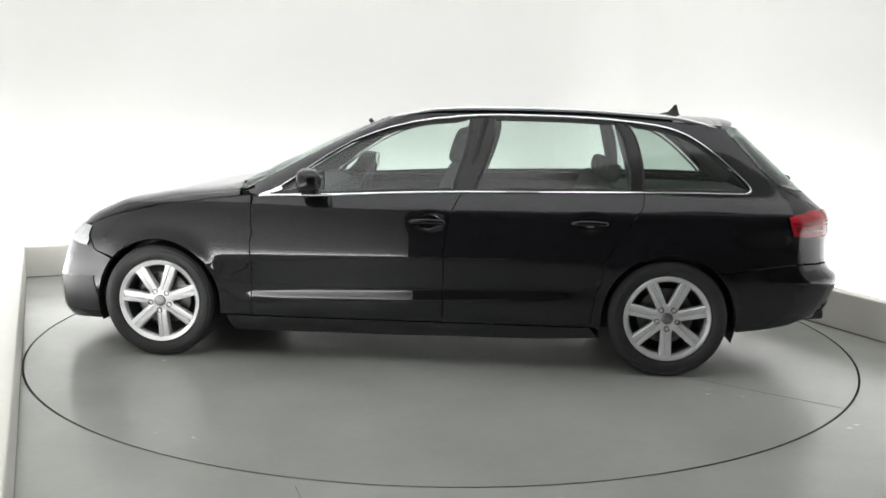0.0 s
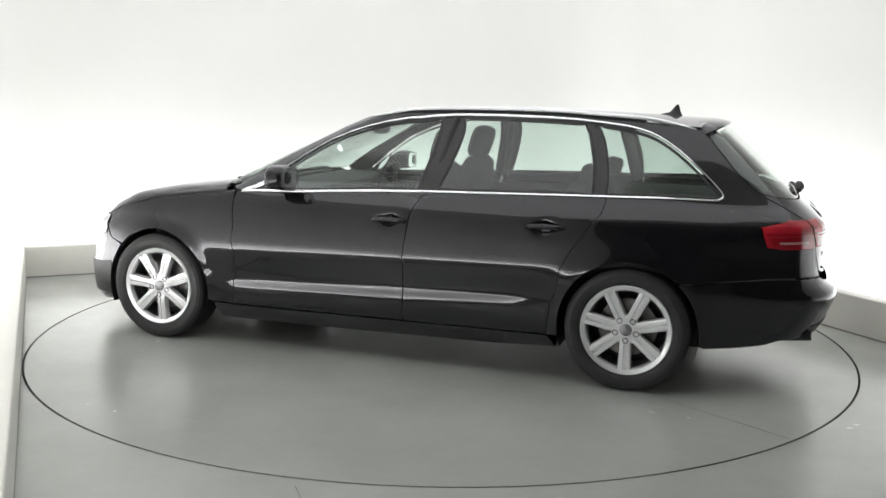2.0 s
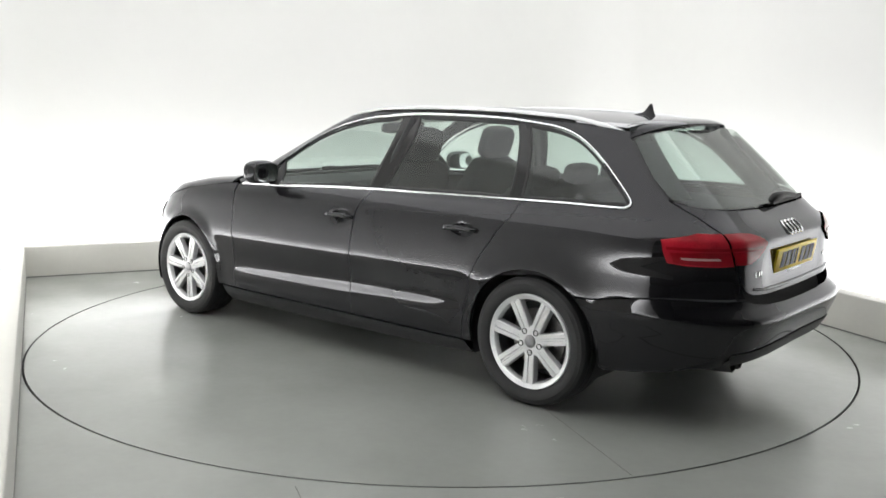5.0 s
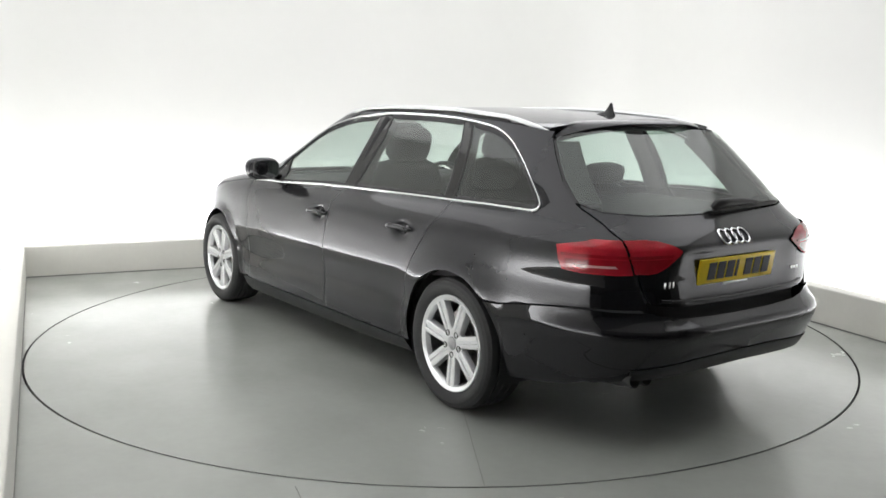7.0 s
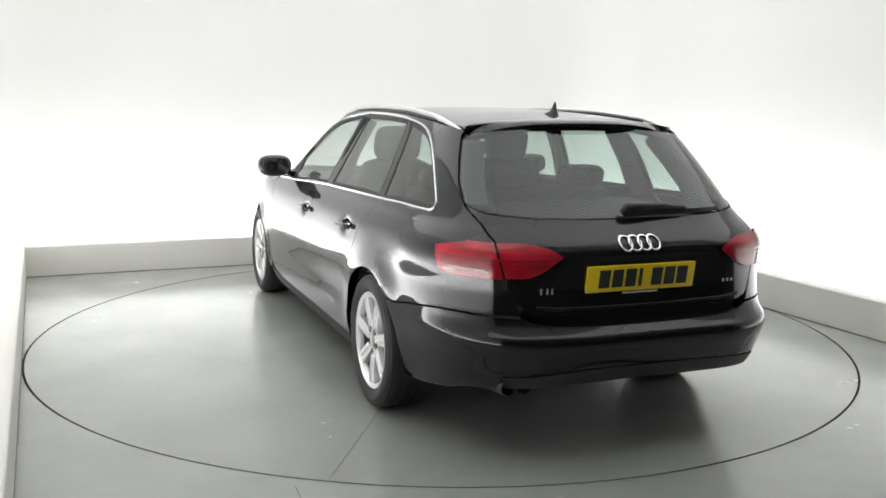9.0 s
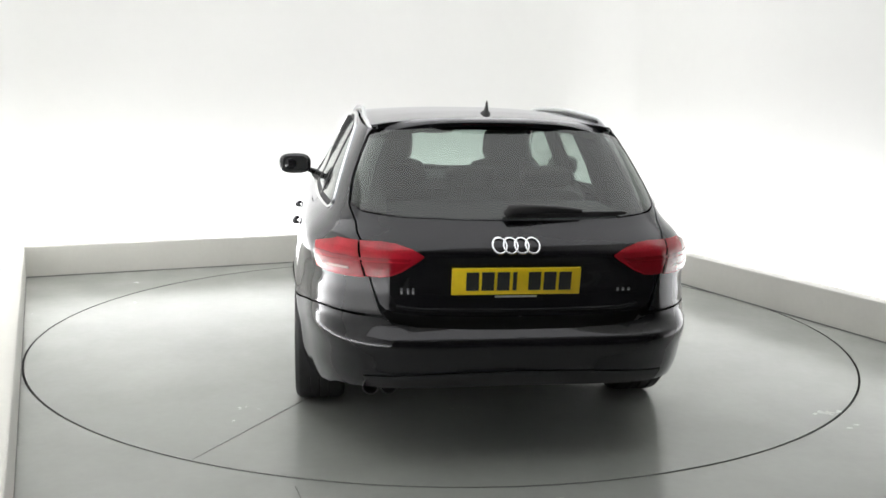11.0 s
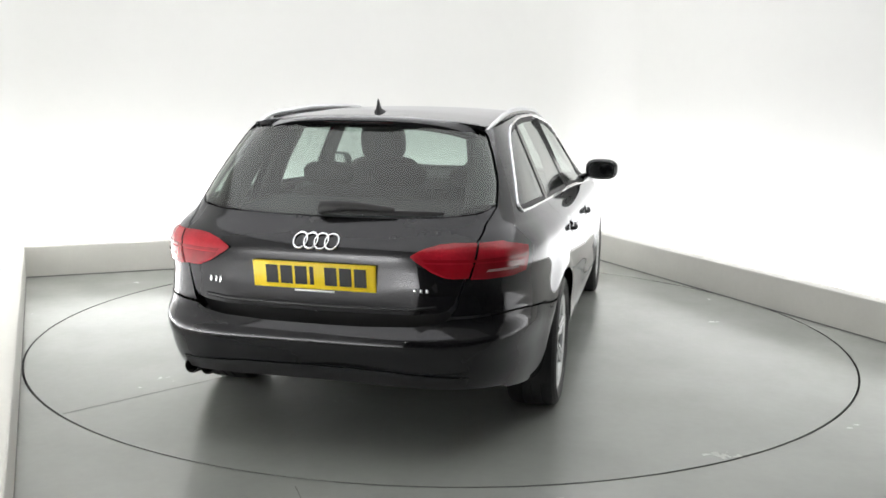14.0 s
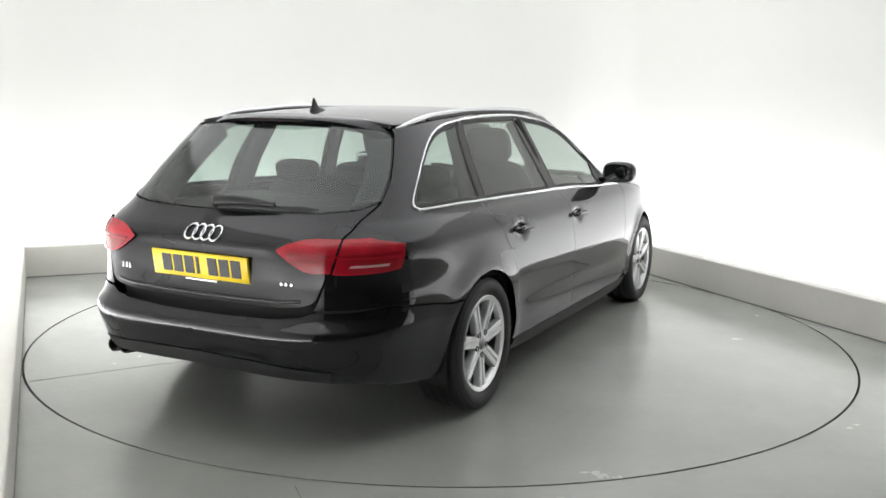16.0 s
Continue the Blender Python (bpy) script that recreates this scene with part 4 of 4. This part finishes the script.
def build_wheels(car):
    # shared meshes, the wheel's outer face towards +y
    bm = bmesh.new()
    R = TYRE_R
    lathe(bm, [(0.216, -0.19), (0.232, -0.205), (0.275, -0.222), (0.300, -0.218), (0.313, -0.205), (R, -0.18), (R, -0.150), (R - 0.007, -0.148), (R - 0.007, -0.141), (R, -0.139),
               (R, -0.105), (R - 0.007, -0.103), (R - 0.007, -0.096), (R, -0.094), (R, -0.060), (R - 0.007, -0.058), (R - 0.007, -0.051), (R, -0.049), (R, -0.030), (0.313, -0.008),
               (0.300, 0.006), (0.285, 0.0105), (0.283, 0.0120), (0.272, 0.0125), (0.255, 0.009), (0.240, 0.0005), (0.234, -0.008), (0.224, -0.012), (0.216, -0.02)], 72)
    made = {}

    def shared(key, bmx, mat, smooth):
        me = bpy.data.meshes.new(key)
        bmesh.ops.recalc_face_normals(bmx, faces=bmx.faces)
        for fc in bmx.faces:
            fc.smooth = True
        for e in bmx.edges:
            if len(e.link_faces) == 2 and e.calc_face_angle(0) > radians(smooth):
                e.smooth = False
        bmx.to_mesh(me)
        bmx.free()
        me.materials.append(mat)
        made[key] = me

    shared("tyre", bm, M_TYRE, 28)
    bm = bmesh.new()
    lathe(bm, [(0.222, -0.18), (0.206, -0.17), (0.200, -0.10), (0.198, -0.04), (0.204, -0.014), (0.209, -0.007), (0.2135, -0.006), (0.222, -0.0005), (0.229, 0.001), (0.2325, -0.002), (0.234, -0.010), (0.226, -0.016)], 72)
    shared("rim", bm, M_ALLOY, 32)
    bm = bmesh.new()
    secs = []
    for j in range(9):
        r = 0.050 + (0.2085 - 0.050) * j / 8
        w = 0.0265 + 0.0050 * (j / 8)
        y = -0.016 + 0.011 * (j / 8) ** 0.7
        g = 0.007 if j > 1 else 0.002
        sec = []
        for t, d in ((-1.12, -0.034), (-1.0, -0.004), (-0.86, 0.0), (-0.26, 0.0008), (-0.16, -g), (0.16, -g), (0.26, 0.0008), (0.86, 0.0), (1.0, -0.004), (1.12, -0.034)):
            sec.append(bm.verts.new((t * w, y + d, r)))
        secs.append(sec)
    for a, b in zip(secs, secs[1:]):
        for k in range(9):
            bm.faces.new((a[k], a[k + 1], b[k + 1], b[k]))
        bm.faces.new((a[9], a[0], b[0], b[9]))
    bm.faces.new(secs[0])
    bm.faces.new(secs[-1][::-1])
    shared("spoke", bm, M_ALLOY, 24)
    bm = bmesh.new()
    lathe(bm, [(0.075, -0.05), (0.077, -0.022), (0.070, -0.0165), (0.050, -0.0145), (0.033, -0.014), (0.032, -0.020), (0.0005, -0.020)], 40)
    shared("hub", bm, M_ALLOY, 30)
    bm = bmesh.new()
    lathe(bm, [(0.031, -0.022), (0.031, -0.0125), (0.028, -0.0105), (0.012, -0.0090), (0.0005, -0.0088)], 32)
    shared("centre_cap", bm, M_CAP, 30)
    bm = bmesh.new()
    lathe(bm, [(0.0150, -0.03), (0.0150, -0.0118), (0.0118, -0.0108), (0.0112, -0.020), (0.0005, -0.019)], 18)
    shared("wheel_bolt", bm, M_EXHAUST, 30)
    bm = bmesh.new()
    lathe(bm, [(0.0005, -0.075), (0.090, -0.075), (0.091, -0.088), (0.150, -0.088), (0.152, -0.110), (0.0005, -0.110)], 48)
    shared("brake_disc", bm, M_DISC_BRAKE, 30)
    bm = bmesh.new()
    lathe(bm, [(0.197, -0.165), (0.197, -0.03), (0.1965, -0.03), (0.1965, -0.165)], 48)
    shared("rim_barrel", bm, M_BARREL, 30)
    bm = bmesh.new()
    lathe(bm, [(0.0005, -0.16), (0.20, -0.16), (0.20, -0.165), (0.0005, -0.165)], 32)
    shared("brake_shield", bm, M_PLASTIC, 30)
    for cx, face, turn in ((AXLE_F, 0.886, 6.0), (AXLE_R, 0.890, 0.0)):
        for side in (1, -1):
            wheel = new("wheel")
            wheel.parent = car
            wheel.matrix_local = pose(cx, side * face, HUB_Z, 0, 0, 0 if side > 0 else 180)
            wheel["label"] = "silver seven-spoke alloy wheel with black tyre"
            for key in ("tyre", "rim", "rim_barrel", "hub", "centre_cap", "brake_disc", "brake_shield"):
                ob = new(key, made[key])
                ob.parent = wheel
            for k in range(7):
                ob = new("spoke", made["spoke"])
                ob.parent = wheel
                ob.matrix_local = pose(0, 0, 0, 0, 180 + turn + 360 * k / 7, 0)
            for k in range(5):
                a = radians(270 + turn + 72 * k)
                ob = new("wheel_bolt", made["wheel_bolt"])
                ob.parent = wheel
                ob.matrix_local = pose(0.056 * math.cos(a), 0.0, 0.056 * math.sin(a))


def build_tail_details(car, gate, bumper):
    # number plate with bars in place of its characters
    tilt = pose(-2.219, 0.014, 0.749, 0, -9, 0)
    bm = bmesh.new()
    add_box(bm, (-0.006, -0.26, -0.0555), (0.006, 0.26, 0.0555), 0.003, tilt)
    plate = part("number_plate", bm, M_PLATE, gate, "yellow rear number plate with dark bars")
    for y, w in ((0.178, 0.050), (0.116, 0.050), (0.054, 0.050), (0.008, 0.016), (-0.072, 0.050), (-0.134, 0.050), (-0.196, 0.050)):
        bm = bmesh.new()
        add_box(bm, (-0.0085, y - w / 2, -0.036), (-0.0055, y + w / 2, 0.040), 0.0, tilt)
        part("plate_bar", bm, M_PLASTIC, plate, "dark bar on the plate")
    bm = bmesh.new()
    add_box(bm, (-0.009, -0.085, -0.066), (0.004, 0.085, -0.058), 0.002, tilt)
    part("plate_clip", bm, M_RAIL, plate, "pale strip under the plate")
    # maker's emblem as four plain rings
    for k in range(4):
        bm = bmesh.new()
        ring = []
        yc, zc, r = 0.014 + 0.0445 * (1.5 - k), 0.888, 0.0285
        for i in range(36):
            a = 2 * math.pi * i / 36
            sec = []
            for j in range(8):
                b = 2 * math.pi * j / 8
                rr = r + 0.0042 * math.cos(b)
                y, z = yc + rr * math.cos(a), zc + rr * math.sin(a)
                s, zz = at_y(abs(y), z)
                p = shell(np.array([s]), np.array([zz]))[0]
                sec.append(bm.verts.new((p[0] - 0.006 + 0.0045 * math.sin(b), y, z)))
            ring.append(sec)
        for i in range(36):
            a, b = ring[i], ring[(i + 1) % 36]
            for j in range(8):
                bm.faces.new((a[j], a[(j + 1) % 8], b[(j + 1) % 8], b[j]))
        part("emblem_ring", bm, M_CHROME, gate, "chrome emblem ring", 80)
    # model badges as plain chrome bars
    for ys in ((0.470, 0.445, 0.425), (-0.405, -0.428, -0.452)):
        for y in ys:
            z = 0.712
            s, _ = at_y(abs(y), z)
            p = shell(np.array([s]), np.array([z]))[0]
            h, w = (0.013, 0.0045) if ys[0] > 0 else (0.0075, 0.0060)
            bm = bmesh.new()
            add_box(bm, (p[0] - 0.004, y - w, z - h), (p[0] + 0.004, y + w, z + h), 0.002)
            part("badge_bar", bm, M_CHROME, gate, "small chrome badge bar")
    # lip over the bumper and the handle strip over the plate
    bead("gate_lip", [at_y(0.49, 0.648), at_y(0.40, 0.638), at_y(0.2, 0.633), at_y(0.0, 0.631)], shell, shell_normal, M_PAINT, gate, 0.014, 0.006, False, 1)
    bead("gate_lip", [at_y(0.49, 0.648), at_y(0.40, 0.638), at_y(0.2, 0.633), at_y(0.0, 0.631)], shell, shell_normal, M_PAINT, gate, 0.014, 0.006, False, -1)
    # rear wiper
    def on_glass(y, z, out):
        s, zz = at_y(abs(y), z)
        p = shell(np.array([s]), np.array([zz]))[0]
        n = shell_normal(np.array([s]), np.array([zz]))[0]
        return (p[0] + n[0] * out, y, p[2] + n[2] * out)
    bm = bmesh.new()
    tube(bm, [on_glass(0.035, 0.985, 0.012), on_glass(0.02, 0.990, 0.034), on_glass(-0.06, 0.992, 0.038), on_glass(-0.16, 0.994, 0.034), on_glass(-0.28, 0.992, 0.026)],
         [0.018, 0.026, 0.022, 0.017, 0.010], 10, (0.8, 1.0))
    arm = part("wiper_arm", bm, M_PLASTIC, gate, "black rear wiper arm", 60)
    bm = bmesh.new()
    tube(bm, [on_glass(0.03 - 0.51 * i / 8, 0.984 + 0.010 * i / 8, 0.010) for i in range(9)], [0.010] * 8 + [0.005], 6, (0.6, 1.2))
    part("wiper_blade", bm, M_TYRE, arm, "black rubber wiper blade", 40)
    # exhaust tips
    for y in (0.588, 0.516):
        bm = bmesh.new()
        prof = [(0.0315, 0.0), (0.0335, -0.003), (0.0335, -0.20), (0.0300, -0.20), (0.0295, 0.0)]
        lathe(bm, prof, 24, closed=True)
        bmesh.ops.transform(bm, matrix=pose(-2.178, y, 0.318, 0, 0, 90) @ pose(0, 0, 0, 6, 0, 0), verts=bm.verts)
        part("exhaust_tip", bm, M_EXHAUST, car, "dark steel exhaust tip", 40)


def build_underbody(car):
    bm = bmesh.new()
    add_box(bm, (-1.95, -0.60, 0.24), (2.15, 0.60, 0.36), 0.02)
    part("underbody", bm, M_PLASTIC, car, "dark underbody")
    bm = bmesh.new()
    add_box(bm, (-0.90, -0.80, 0.185), (1.12, 0.80, 0.33), 0.02)
    part("cabin_floor", bm, M_CABIN, car, "dark cabin floor")
    bm = bmesh.new()
    add_box(bm, (1.08, -0.78, 0.33), (1.13, 0.78, 0.90), 0.01)
    part("bulkhead", bm, M_CABIN, car, "dark bulkhead")
    bm = bmesh.new()
    add_box(bm, (-2.10, -0.60, 0.36), (-0.95, 0.60, 0.55), 0.02)
    part("load_floor", bm, M_CABIN, car, "dark load floor")


def seat(car, x, y, z, width, label):
    lean = pose(0, 0, 0, 0, -18, 0).to_3x3()
    bm = bmesh.new()
    pillow(bm, (x + 0.02, y, z), (0.54, width, 0.20), 4, 20, pose(0, 0, 0, 0, -6, 0).to_3x3())
    base = part("seat", bm, M_CLOTH, car, label, 80)
    bm = bmesh.new()
    pillow(bm, (x - 0.315, y, z + 0.33), (0.15, width, 0.66), 4.5, 24, lean)
    for sy in (-1, 1):
        pillow(bm, (x - 0.29, y + sy * (width / 2 - 0.05), z + 0.28), (0.18, 0.09, 0.5), 3, 16, lean)
    part("backrest", bm, M_CLOTH, base, smooth=80)
    bm = bmesh.new()
    pillow(bm, (x - 0.415, y, z + 0.735), (0.11, 0.28, 0.21), 4.2, 24, lean)
    part("headrest", bm, M_CLOTH, base, smooth=80)
    for sy in (-0.06, 0.06):
        bm = bmesh.new()
        tube(bm, [(x - 0.39, y + sy, z + 0.58), (x - 0.415, y + sy, z + 0.70)], 0.007, 8)
        part("headrest_post", bm, M_CHROME, base, "thin steel headrest post")


def build_cabin(car):
    for y in (0.36, -0.36):
        seat(car, 0.28, y, 0.46, 0.50, "dark grey cloth front seat")
    bm = bmesh.new()
    pillow(bm, (-0.52, 0, 0.50), (0.50, 1.30, 0.20), 5, 24)
    bench = part("rear_bench", bm, M_CLOTH, car, "dark grey cloth rear bench", 80)
    bm = bmesh.new()
    pillow(bm, (-0.87, 0, 0.76), (0.15, 1.30, 0.56), 6, 28, pose(0, 0, 0, 0, -20, 0).to_3x3())
    part("backrest", bm, M_CLOTH, bench, smooth=80)
    for y in (0.40, 0.0, -0.40):
        bm = bmesh.new()
        pillow(bm, (-1.00, y, 1.065), (0.10, 0.27, 0.11), 4.0, 22, pose(0, 0, 0, 0, -14, 0).to_3x3())
        part("headrest", bm, M_CLOTH, bench, smooth=80)
        for sy in (-0.05, 0.05):
            bm = bmesh.new()
            tube(bm, [(-0.965, y + sy, 0.98), (-0.99, y + sy, 1.05)], 0.006, 8)
            part("headrest_post", bm, M_CHROME, bench, "thin steel headrest post")
    bm = bmesh.new()
    prof = [(0.70, 0.62), (0.66, 0.80), (0.70, 0.905), (0.80, 0.945), (1.0, 0.945), (1.10, 0.925), (1.10, 0.60)]
    ends = [[bm.verts.new((x, y, z)) for x, z in prof] for y in (-0.74, 0.74)]
    for k in range(len(prof)):
        j = (k + 1) % len(prof)
        bm.faces.new((ends[0][k], ends[0][j], ends[1][j], ends[1][k]))
    bm.faces.new(ends[0][::-1])
    bm.faces.new(ends[1])
    bmesh.ops.bevel(bm, geom=list(bm.edges), offset=0.018, segments=2, affect="EDGES")
    dash = part("dashboard", bm, M_CABIN, car, "dark dashboard", 40)
    bm = bmesh.new()
    tube(bm, [Vector((0.58, -0.36, 0.86)) + pose(0, 0, 0, 0, -24, 0) @ Vector((0, 0.185 * math.cos(a), 0.185 * math.sin(a))) for a in [2 * math.pi * k / 40 for k in range(41)]],
         0.014, 8, cap=False)
    for a in (0, 180, 270):
        tube(bm, [(0.585, -0.36, 0.86), Vector((0.58, -0.36, 0.86)) + pose(0, 0, 0, 0, -24, 0) @ Vector((0, 0.18 * math.cos(radians(a)), 0.18 * math.sin(radians(a))))], 0.016, 8)
    pillow(bm, (0.578, -0.36, 0.86), (0.05, 0.13, 0.12), 2.6, 18, pose(0, 0, 0, 0, -24, 0).to_3x3())
    tube(bm, [(0.60, -0.36, 0.855), (0.74, -0.36, 0.80)], 0.035, 12)
    part("steering_wheel", bm, M_CABIN, dash, "dark steering wheel", 50)
    bm = bmesh.new()
    pillow(bm, (0.43, 0.0, 1.275), (0.045, 0.24, 0.07), 3.5, 22)
    tube(bm, [(0.44, 0, 1.29), (0.475, 0, 1.335)], 0.012, 8)
    part("inside_mirror", bm, M_CABIN, car, "dark inside mirror", 60)
    bm = bmesh.new()
    cover = [(-1.06, 0.66), (-1.86, 0.60), (-1.86, -0.60), (-1.06, -0.66)]
    add_prism(bm, cover, 0.930, 0.945)
    part("load_cover", bm, M_CABIN, car, "dark roller load cover", 30)
    for side in (1, -1):
        card = flank([(1.05, 0.30), (1.02, 0.905), (0.5, 0.925), (-0.17, 0.95), (-0.88, 0.965), (-1.7, 0.965), (-1.85, 0.62), (-0.9, 0.62), (-0.85, 0.30)])
        sheet("door_card", card, shell_in(0.075), shell_normal, M_CABIN, car, "dark inner door trim", side=side, step=0.08, flange=0, inset=0)
        # roof pillars seen from within
        bm = bmesh.new()
        tube(bm, [(-0.20, side * 0.735, 0.95), (-0.24, side * 0.67, 1.15), (-0.285, side * 0.575, 1.345)], 0.045, 10, (0.6, 1.0))
        part("inner_pillar", bm, M_CABIN, car, "dark inner pillar trim", 60)
        bm = bmesh.new()
        tube(bm, [(-1.86, side * 0.565, 0.97), (-1.735, side * 0.558, 1.09), (-1.615, side * 0.53, 1.20), (-1.515, side * 0.495, 1.29)], [0.065, 0.06, 0.055, 0.05], 10, (0.9, 0.9))
        part("inner_pillar", bm, M_CABIN, car, "dark inner pillar trim", 60)
        bm = bmesh.new()
        tube(bm, [(-1.12, side * 0.70, 0.96), (-1.08, side * 0.64, 1.15), (-1.03, side * 0.56, 1.34)], 0.05, 10, (0.6, 1.0))
        part("inner_pillar", bm, M_CABIN, car, "dark inner pillar trim", 60)


def build_wipers(car):
    """Front wipers parked on the cowl at the foot of the windscreen."""
    bm = bmesh.new()
    add_box(bm, (1.10, -0.66, 0.925), (1.19, 0.66, 0.948), 0.008)
    part("cowl_panel", bm, M_PLASTIC, car, "black grained cowl panel")
    for y0, y1 in ((0.66, 0.05), (0.02, -0.56)):
        bm = bmesh.new()
        tube(bm, [(1.105 - 0.05 * abs(y0 + (y1 - y0) * k / 8) ** 2 / 0.4 * 0.5, y0 + (y1 - y0) * k / 8, 0.968 + 0.006 * (k < 2)) for k in range(9)], [0.012, 0.016] + [0.012] * 6 + [0.007], 8)
        part("front_wiper", bm, M_PLASTIC, car, "black front wiper", 50)


car = new("car")
tagged(car, "black estate car with chrome window trim and silver alloy wheels", "car")
tailgate, rear_bumper = build_body(car)
build_spoiler(car)
build_rails(car)
build_aerial(car)
build_wipers(car)
build_mirrors(car)
build_wheels(car)
build_tail_details(car, tailgate, rear_bumper)
build_underbody(car)
build_cabin(car)


# ---- motion ----
def motions():
    rows = [(0.5 * i, pose(0, 0, 0, 0, 0, HEADING + SPIN * 0.5 * i)) for i in range(33)]
    walk(turntable, rows)
    walk(car, rows)


motions()
